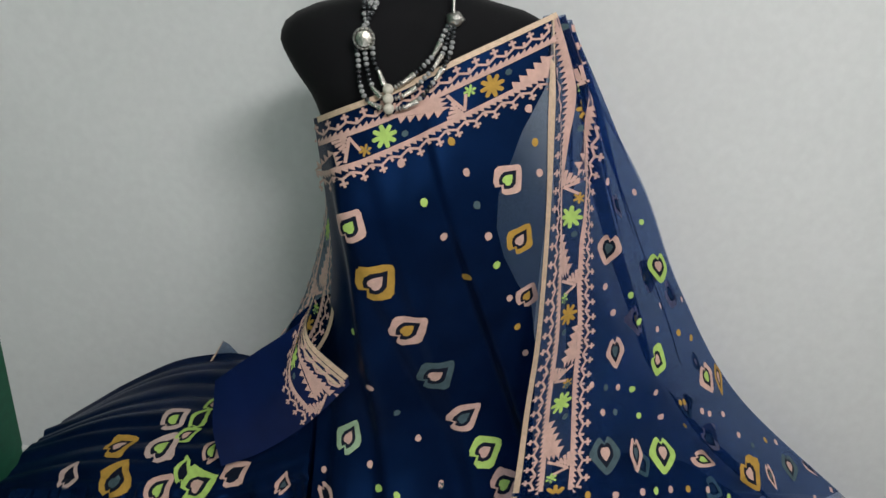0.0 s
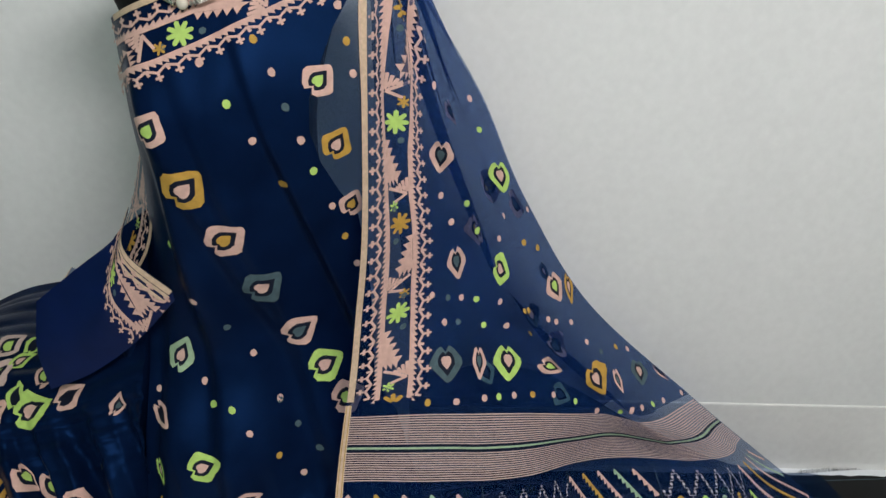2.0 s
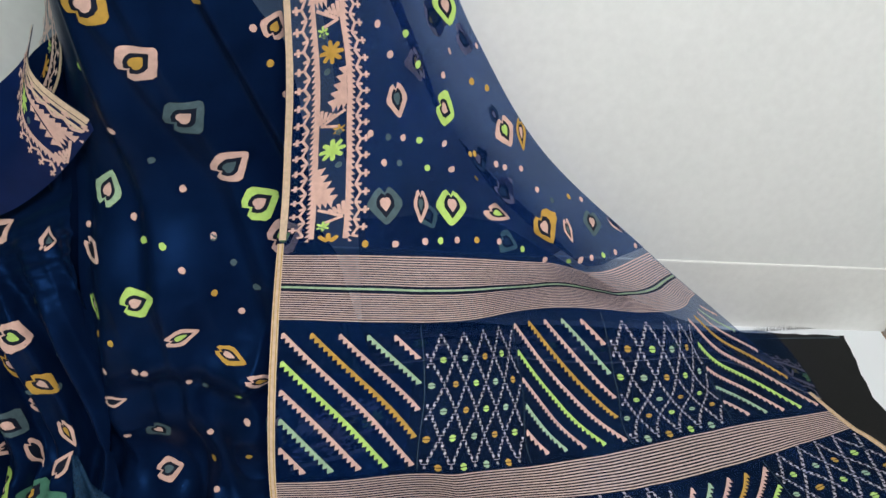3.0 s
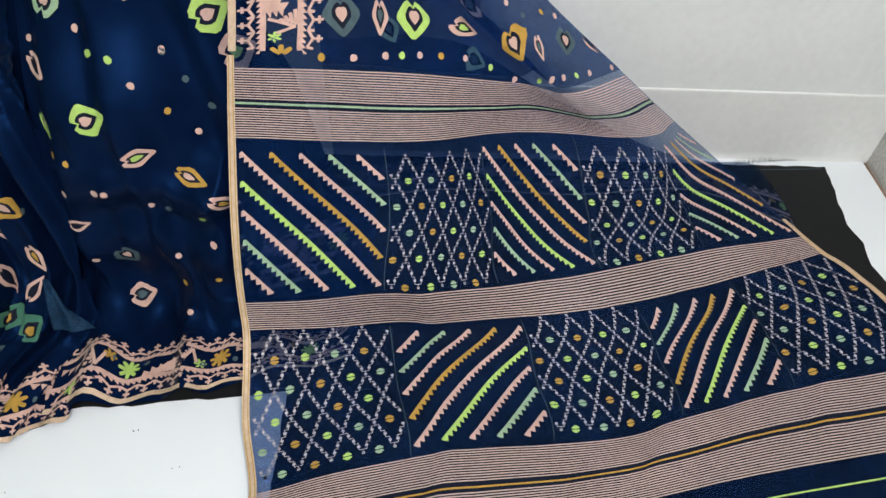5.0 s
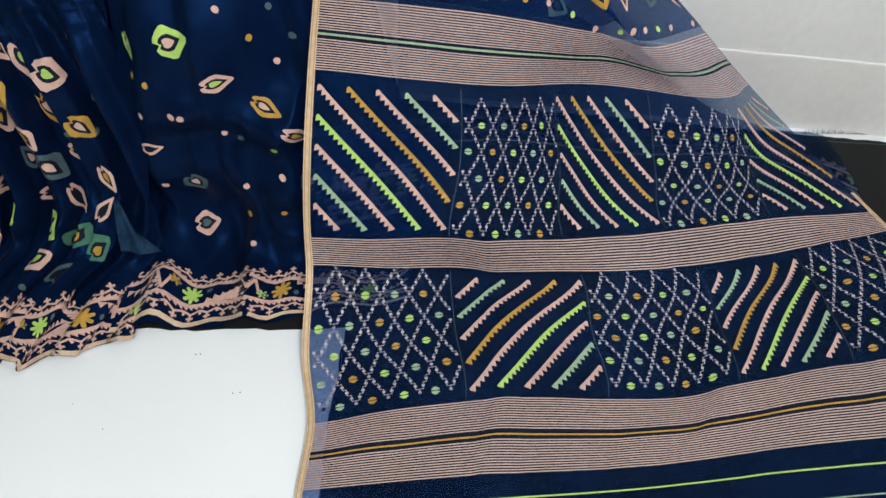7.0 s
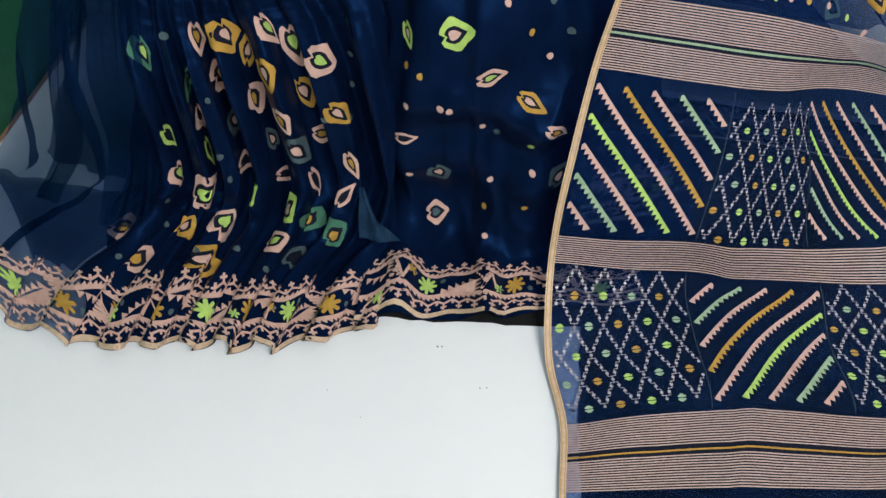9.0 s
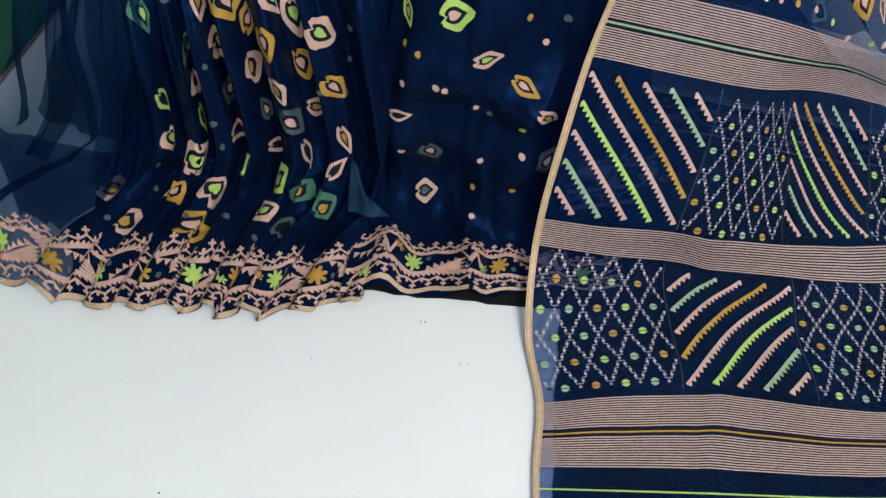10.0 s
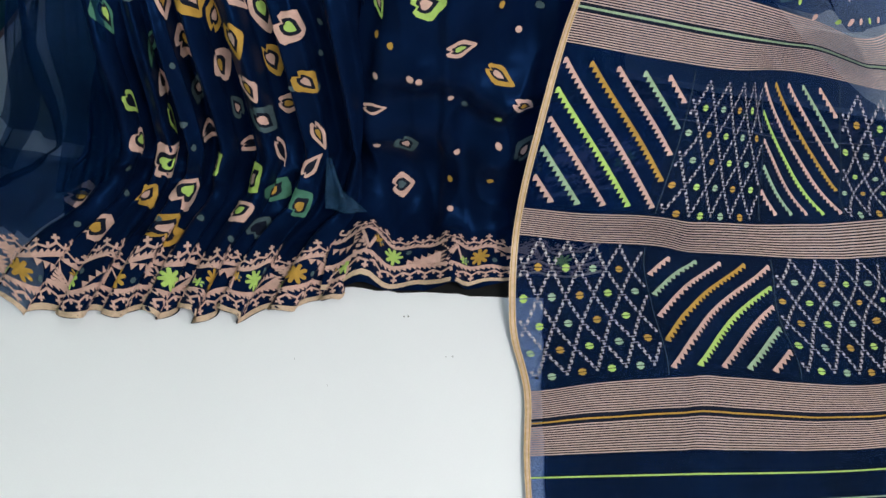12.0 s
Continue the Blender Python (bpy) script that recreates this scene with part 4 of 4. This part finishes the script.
def lattice_panel(a0, a1, b0, b1, shift):
    """Stepped diamonds: small pale blocks joined by thin threads, a flower in each diamond."""
    w = Weave(PALLU, 0.0012)
    step_a, step_b = 0.0462, (b1 - b0) / 2.5
    inside = lambda a, b: a0 + 0.003 <= a <= a1 - 0.003 and b0 <= b <= b1
    n = 4
    for lean in (1, -1):
        for k in range(-5, 11):
            last = None
            for i in range(0, int(2.5 * 2 * n) + 1):
                b = b0 + step_b * i / (2 * n)
                a = a0 + step_a * (k + 0.76 + lean * i / (2.0 * n))
                if not inside(a, b):
                    last = None
                    continue
                w.fan([(a - 0.0023, b - 0.0020), (a + 0.0023, b - 0.0020), (a + 0.0023, b + 0.0020), (a - 0.0023, b + 0.0020)], "v")
                if last:
                    half = (last[1] + b) / 2
                    w.line([last, (last[0], half), (a, half), (a, b)], 0.0010, "v")
                last = (a, b)
    for j in range(0, 5):
        for i in range(-1, 6):
            a = a0 + step_a * (i + (1.26 if j % 2 else 0.76))
            b = b0 + step_b * (0.5 * j + 0.5)
            if inside(a - 0.006, b) and a + 0.004 <= a1:
                c = "gls"[(i + j * 2 + shift) % 3]
                buti(w, a, b, 0.0068, "m" if c == "s" else c)
    return w.build("lattice_panel", end_piece, "stepped silvery pink lattice with small flowers")


def diagonal_panel(a0, a1, b0, b1, lean):
    """Saw-edged bars; lean +1 falls towards the far side, -1 rises towards it."""
    w = Weave(PALLU, 0.0012)
    colours = "pmplpgpmp"
    wide, high = a1 - a0 - 0.012, b1 - b0
    for k, c in enumerate(colours):
        f = (k - 4) * 0.204
        # ends of the bar along the panel's diagonal, cut by its sides
        lo, hi = max(0.0, f), min(1.0, 1 + f)
        if lean > 0:
            p0, p1 = (a0 + 0.006 + wide * lo, b0 + high * (lo - f)), (a0 + 0.006 + wide * hi, b0 + high * (hi - f))
        else:
            p0, p1 = (a0 + 0.006 + wide * (1 - lo), b0 + high * (lo - f)), (a0 + 0.006 + wide * (1 - hi), b0 + high * (hi - f))
        p0, p1 = np.array(p0), np.array(p1)
        d = p1 - p0
        size = np.hypot(*d)
        m = max(2, int(size / 0.0105))
        side = np.array((-d[1], d[0])) / size * lean
        w.line([p0, p1], 0.0045, c)
        for i in range(m):
            q0, q1 = p0 + d * i / m + side * 0.0020, p0 + d * (i + 0.97) / m + side * 0.0020
            w.add([q0, q1, q0 * 0.25 + q1 * 0.75 + side * 0.0072], [(0, 1, 2)], c)
    return w.build("diagonal_panel", end_piece, "saw-edged diagonal bars in pink, lime and mustard")


for i in range(5):
    a0, a1 = 0.010 + 0.220 * i, 0.010 + 0.220 * (i + 1)
    if i % 2:
        lattice_panel(a0, a1, 0.918, 1.190, i)
        diagonal_panel(a0, a1, 1.272, 1.502, -1)
    else:
        diagonal_panel(a0, a1, 0.917, 1.184, 1)
        lattice_panel(a0, a1, 1.258, 1.497, i)
    if i:
        w = Weave(PALLU, 0.0010)
        w.line([(a0, 0.90), (a0, 1.195)], 0.0009, "s")
        w.line([(a0, 1.26), (a0, 1.515)], 0.0009, "s")
        w.build("panel_seam", end_piece)
for b, c, wide in ((1.677, "l", 0.0028), (1.724, "m", 0.0022)):
    w = Weave(PALLU, 0.0012)
    w.line([(0.008, b), (1.112, b)], wide, c, 0.014)
    w.build("woven_line", end_piece)
for a in (0.0040, 1.116):
    w = Weave(PALLU, 0.0018)
    for off, c, wide in ((-0.0046, "z", 0.0018), (-0.0031, "g", 0.0012), (0.0, "z", 0.0050), (0.0031, "g", 0.0012), (0.0046, "z", 0.0018)):
        w.line([(a + off, 0.74 if a < 0.5 else 1.16), (a + off, 2.05)], wide, c, 0.01)
    w.build("gold_edge", end_piece, "folded pale gold ribbon edge")


# the far side of the skirt, lying on the floor behind the end piece
BACK = Sheet((0.22, 0.45, 0.75, 1.05, 1.27), (
    (0.00, ((0.22, 1.165, 0.007), (0.45, 1.215, 0.007), (0.75, 1.215, 0.007), (1.05, 1.240, 0.008), (1.25, 1.125, 0.008))),
    (0.06, ((0.22, 1.225, 0.012), (0.45, 1.265, 0.014), (0.75, 1.265, 0.012), (1.05, 1.280, 0.012), (1.25, 1.19, 0.010))),
    (0.12, ((0.22, 1.245, 0.040), (0.45, 1.285, 0.045), (0.75, 1.295, 0.022), (1.05, 1.315, 0.016), (1.24, 1.25, 0.012))),
    (0.22, ((0.22, 1.215, 0.160), (0.45, 1.265, 0.170), (0.73, 1.305, 0.085), (1.03, 1.335, 0.022), (1.23, 1.30, 0.013))),
    (0.45, ((0.22, 1.160, 0.400), (0.44, 1.230, 0.370), (0.70, 1.310, 0.190), (1.00, 1.345, 0.030), (1.22, 1.34, 0.014))),
), lambda a, b: 0.003 * np.sin(a * 40) * np.clip(b * 20, 0, 1) + 0.002)
back_skirt = cloth("skirt_back", BACK, 0.22, 1.25, 0.0, 0.45, 90, 40, M_VEIL, saree)
w = Weave(BACK, 0.0014, None, (0.22, 1.25, 0.0, 0.12))
border(w, 0.22, 1.25, rng, 0.04)
w.build("woven_border", back_skirt)


# ---- black cloths on the floor ----
def floor_cloth(name, outline, z, label, fray=False):
    ob = thing(name, label, "cloth")
    r = random.Random(3)
    pts = []
    for p, q in zip(outline, outline[1:] + outline[:1]):
        n = max(2, int((Vector(q) - Vector(p)).length / 0.02))
        for i in range(n):
            t = i / n
            pts.append((p[0] + (q[0] - p[0]) * t + r.uniform(-0.0025, 0.0025), p[1] + (q[1] - p[1]) * t + r.uniform(-0.0025, 0.0025)))
    bm = bmesh.new()
    face = bm.faces.new([bm.verts.new((x, y, z)) for x, y in pts])
    made = bmesh.ops.extrude_face_region(bm, geom=[face])
    for v in [g for g in made["geom"] if isinstance(g, bmesh.types.BMVert)]:
        v.co.z += 0.0016
    bmesh.ops.recalc_face_normals(bm, faces=bm.faces)
    me = bpy.data.meshes.new("fabric")
    bm.to_mesh(me)
    bm.free()
    me.materials.append(M_BLACK_CLOTH)
    part = new("fabric", me)
    part.parent = ob
    if fray:
        verts, faces = [], []
        for i in range(90):
            x = 1.16 + 0.2 * i / 90 + r.uniform(-0.002, 0.002)
            y0 = 1.355 + 0.0003 * i
            dx, up = r.uniform(-0.006, 0.006), r.uniform(0.002, 0.011)
            k = len(verts)
            verts += [(x - 0.0006, y0, z + 0.001), (x + 0.0006, y0, z + 0.001), (x + dx, y0 + 0.008, z + 0.002 + up)]
            faces.append((k, k + 1, k + 2))
        mesh_object("frayed_edge", verts, faces, M_BLACK_CLOTH, ob, "short loose threads", smooth=False)
        w = []
        for i in range(41):
            x = 1.12 + 0.25 * i / 40
            w += [(x, 1.325 + 0.0005 * i, z + 0.0024), (x, 1.3275 + 0.0005 * i, z + 0.0024)]
        mesh_object("hem_stitch", w, [(2 * i, 2 * i + 2, 2 * i + 3, 2 * i + 1) for i in range(40)], M_GREY, ob, "faint grey line of stitches")
    return ob


floor_cloth("black_cloth", [(-0.30, 0.640), (-0.06, 0.660), (0.20, 0.694), (1.10, 0.72), (1.43, 0.84), (1.376, 0.97), (1.361, 1.033), (1.372, 1.10),
                            (1.356, 1.153), (1.375, 1.27), (1.385, 1.355), (1.16, 1.352), (0.6, 1.34), (-0.30, 1.32)], 0.0004,
            "black cotton cloth with a frayed edge on the floor", True)
floor_cloth("black_cloth", [(0.191, 0.705), (0.188, 0.52), (0.196, 0.375), (0.21, 0.02), (1.325, 0.10), (1.345, 0.60), (1.365, 0.80)], 0.0024,
            "black cotton cloth under the saree end piece")


# ---- mannequin ----
TORSO = []


def mannequin():
    secs = [(1.34, 0.050, 0.050, 0.0), (1.26, 0.052, 0.052, 0.0), (1.225, 0.062, 0.056, 0.0), (1.205, 0.095, 0.062, 0.0), (1.195, 0.140, 0.068, 0.0),
            (1.180, 0.174, 0.074, 0.0), (1.155, 0.193, 0.078, 0.0), (1.115, 0.181, 0.082, 0.0), (1.07, 0.153, 0.084, 0.0), (1.0, 0.130, 0.096, -0.005),
            (0.92, 0.115, 0.104, -0.01), (0.82, 0.115, 0.095, 0.0), (0.70, 0.125, 0.090, 0.0), (0.58, 0.140, 0.085, 0.02), (0.50, 0.130, 0.07, 0.03)]
    n, verts, faces = 56, [], []
    zs = [s[0] for s in secs][::-1]
    prof = np.array([s[1:] for s in secs])[::-1]
    levels = np.linspace(zs[0], zs[-1], 70)
    for z, (rx, ry, dy) in zip(levels, glide(zs, prof, levels)):
        for i in range(n):
            k = 2 * math.pi * i / n
            c, s = math.cos(k), math.sin(k)
            x, y = rx * math.copysign(abs(c) ** 0.85, c), ry * math.copysign(abs(s) ** 0.9, s)
            turn = radians(11)
            verts.append((-0.047 + x * math.cos(turn) - y * math.sin(turn), 1.092 + dy + x * math.sin(turn) + y * math.cos(turn), z))
    m = len(levels)
    faces = [(j * n + i, j * n + (i + 1) % n, (j + 1) * n + (i + 1) % n, (j + 1) * n + i) for j in range(m - 1) for i in range(n)]
    faces += [tuple(range(n))[::-1], tuple((m - 1) * n + i for i in range(n))]
    # stand
    k = len(verts)
    rings = [(0.012, 0.52), (0.012, 0.03), (0.10, 0.022), (0.11, 0.012), (0.11, 0.0045)]
    for r, z in rings:
        verts += [(-0.047 + r * math.cos(2 * math.pi * i / 20), 1.14 + r * math.sin(2 * math.pi * i / 20), z) for i in range(20)]
    faces += [(k + j * 20 + i, k + (j + 1) * 20 + i, k + (j + 1) * 20 + (i + 1) % 20, k + j * 20 + (i + 1) % 20) for j in range(len(rings) - 1) for i in range(20)]
    TORSO.append((levels, np.array(verts[:m * n]).reshape(m, n, 3)))
    ob = mesh_object("mannequin", verts, faces, M_MANNEQUIN)
    return tagged(ob, "matte black headless torso mannequin wearing a saree", "mannequin")


mannequin()


# ---- necklace ----
def bead_mesh(name, r, squash, mat, sides=10, rings=7):
    verts, faces = [], []
    for j in range(rings + 1):
        p = math.pi * j / rings
        for i in range(sides):
            q = 2 * math.pi * i / sides
            verts.append((r * math.sin(p) * math.cos(q), r * math.sin(p) * math.sin(q), r * squash * math.cos(p)))
    for j in range(rings):
        faces += [(j * sides + i, (j + 1) * sides + i, (j + 1) * sides + (i + 1) % sides, j * sides + (i + 1) % sides) for i in range(sides)]
    me = bpy.data.meshes.new(name)
    me.from_pydata(verts, [], faces)
    me.materials.append(mat)
    me.polygons.foreach_set("use_smooth", [True] * len(me.polygons))
    me.update()
    return me


def tube_mesh(name, r0, r1, half, mat, sides=10):
    verts = [(r * math.cos(2 * math.pi * i / sides), r * math.sin(2 * math.pi * i / sides), z) for r, z in ((r0 * 0.7, -half), (r0, -half * 0.92), (r1, half * 0.92), (r1 * 0.7, half)) for i in range(sides)]
    faces = [(j * sides + i, j * sides + (i + 1) % sides, (j + 1) * sides + (i + 1) % sides, (j + 1) * sides + i) for j in range(3) for i in range(sides)]
    faces += [tuple(range(sides))[::-1], tuple(3 * sides + i for i in range(sides))]
    me = bpy.data.meshes.new(name)
    me.from_pydata(verts, [], faces)
    me.materials.append(mat)
    me.update()
    return me


def necklace():
    ob = thing("necklace", "three-strand silver and pearl bead necklace on the mannequin", "necklace")
    grey, crystal = bead_mesh("grey_bead", 0.0038, 0.75, M_GREY_BEAD), bead_mesh("crystal_bead", 0.0039, 0.8, M_CRYSTAL, 7, 5)
    silver, pearl = bead_mesh("silver_bead", 0.0036, 0.55, M_SILVER), bead_mesh("pearl_bead", 0.0074, 0.98, M_PEARL, 16, 12)
    tube = tube_mesh("tube_bead", 0.0026, 0.0044, 0.0105, M_BRIGHT)

    def lay(name, me, p, d):
        b = new(name, me)
        b.parent = ob
        b.matrix_basis = Matrix.Translation(p) @ Vector(d).to_track_quat("Z", "Y").to_matrix().to_4x4()
        return b

    def front(x, z):
        levels, rings = TORSO[0]
        ring = rings[int(np.argmin(np.abs(levels - z)))]
        near = ring[ring[:, 1] < ring[:, 1].mean()]
        near = near[np.argsort(near[:, 0])]
        y = np.interp(x, near[:, 0], near[:, 1])
        return min(y, BODY.bare(np.array([x]), np.array([1.2 - z]))[0][1])
    for k in range(3):
        low = (1.096, 1.0845, 1.073)[k]
        o = (k - 1) * 0.0085
        xs = [-0.102 + o * 0.25, -0.107 + o * 0.8, -0.111 - o, -0.109 - o * 1.2, -0.101 - o * 1.3, -0.080, -0.050 + o, -0.022 + o * 1.1, -0.010 + o, -0.004 + o * 0.7, 0.001 + o * 0.3]
        zs = [1.222, 1.195, 1.158, 1.132, low + 0.016, low, low + 0.010, 1.124 - o * 0.6, 1.145 - o * 0.3, 1.168, 1.188]
        ts = np.linspace(0, 1, 400)
        px, pz = glide(np.linspace(0, 1, 11), np.array(xs), ts), glide(np.linspace(0, 1, 11), np.array(zs), ts)
        pts = np.array([(x, front(x, z) - 0.0085, z) for x, z in zip(px, pz)])
        far = np.concatenate(([0], np.cumsum(np.linalg.norm(np.diff(pts, axis=0), axis=1))))
        mid = far[np.argmin(pz)]
        s = 0.002
        while s < far[-1]:
            off = s - mid
            if abs(off) < 0.0085:
                me, name, gap, s = pearl, "pearl_bead", 0.0105, mid
            elif 0.020 < abs(off) < 0.030 or 0.074 < off < 0.084:
                me, name, gap = tube, "tube_bead", 0.0135
                s += 0.0065
            elif abs(off) < 0.020:
                me, name, gap = silver, "silver_bead", 0.0044
            else:
                me, name, gap = ((grey, "grey_bead", 0.0066) if int(s / 0.021) % 2 else (crystal, "crystal_bead", 0.0070))
            p = np.array([np.interp(s, far, pts[:, i]) for i in range(3)])
            q = np.array([np.interp(s + 0.002, far, pts[:, i]) for i in range(3)])
            lay(name, me, p, q - p)
            s += gap
    # medallion of coiled wire and beads
    c = Vector((-0.111, front(-0.111, 1.158) - 0.016, 1.158))
    verts, faces = [], []
    prof = [(0.0, -0.007), (0.003, -0.0085), (0.0045, -0.005), (0.007, -0.0065), (0.0075, -0.003), (0.0095, -0.004), (0.011, 0.001), (0.0, 0.005)]
    n = 24
    for r, y in prof:
        for i in range(n):
            k = 2 * math.pi * i / n
            rr = r * (1 + (0.07 if i % 2 else -0.05) * (r > 0.007))
            verts.append((c.x + rr * math.cos(k), c.y + y, c.z + rr * math.sin(k)))
    faces = [(j * n + i, j * n + (i + 1) % n, (j + 1) * n + (i + 1) % n, (j + 1) * n + i) for j in range(len(prof) - 1) for i in range(n)]
    mesh_object("medallion", verts, faces, M_BRIGHT, ob, "fluted oxidised silver flower medallion")
    for i in range(14):
        k = 2 * math.pi * i / 14
        lay("silver_bead", silver, (c.x + 0.0128 * math.cos(k), c.y + 0.001, c.z + 0.0128 * math.sin(k)), (math.cos(k), 0, math.sin(k)))
    # clasp and cord
    verts, faces = [], []
    c = Vector((0.003, front(0.003, 1.185) - 0.012, 1.185))
    for j, (r, y) in enumerate(((0.0, -0.007), (0.006, -0.006), (0.011, -0.002), (0.012, 0.002), (0.0, 0.005))):
        for i in range(14):
            k = 2 * math.pi * i / 14
            rr = r * (1 + 0.12 * math.cos(5 * k))
            verts.append((c.x + rr * math.cos(k), c.y + y, c.z + rr * math.sin(k) * 0.8))
    faces = [(j * 14 + i, j * 14 + (i + 1) % 14, (j + 1) * 14 + (i + 1) % 14, (j + 1) * 14 + i) for j in range(4) for i in range(14)]
    mesh_object("clasp", verts, faces, M_SILVER, ob, "textured silver end cap")
    verts = []
    for z, x, y in ((1.19, 0.001, c.y + 0.002), (1.22, -0.001, c.y + 0.012), (1.25, -0.006, c.y + 0.03)):
        verts += [(x + 0.0022 * math.cos(k), y + 0.0022 * math.sin(k), z) for k in (0, 1.05, 2.1, 3.15, 4.2, 5.25)]
    mesh_object("cord", verts, [(j * 6 + i, j * 6 + (i + 1) % 6, (j + 1) * 6 + (i + 1) % 6, (j + 1) * 6 + i) for j in range(2) for i in range(6)], M_SILVER, ob)
    return ob


necklace()


# ---- crumbs on the sheet ----
SPECKS = [((-0.046, 0.613), 0.0022, 20), ((0.031, 0.550), 0.0016, 70), ((-0.206, 0.506), 0.0012, 130), ((-0.355, 0.261), 0.0020, 200), ((-0.146, 0.470), 0.0010, 260), ((-0.039, 0.615), 0.0018, 310), ((0.042, 0.553), 0.0014, 40)]
def speck(at, size, turn):
    r = random.Random(int(turn * 10))
    verts = [(size * r.uniform(0.6, 1.2) * math.cos(k * 1.05), size * 0.6 * r.uniform(0.6, 1.2) * math.sin(k * 1.05), 0.0) for k in range(6)]
    verts += [(x * 0.6, y * 0.6, 0.0012) for x, y, _ in verts]
    faces = [(i, (i + 1) % 6, 6 + (i + 1) % 6, 6 + i) for i in range(6)] + [tuple(range(6, 12))]
    ob = mesh_object("lint_speck", verts, faces, M_BLACK_CLOTH, smooth=False)
    ob.matrix_basis = pose(at[0], at[1], 0.0003, 0, 0, turn)
    return tagged(ob, "tiny dark crumb of lint on the white sheet", "lint", "lint on the sheet")


for place, size, turn in SPECKS:
    speck(place, size, turn)
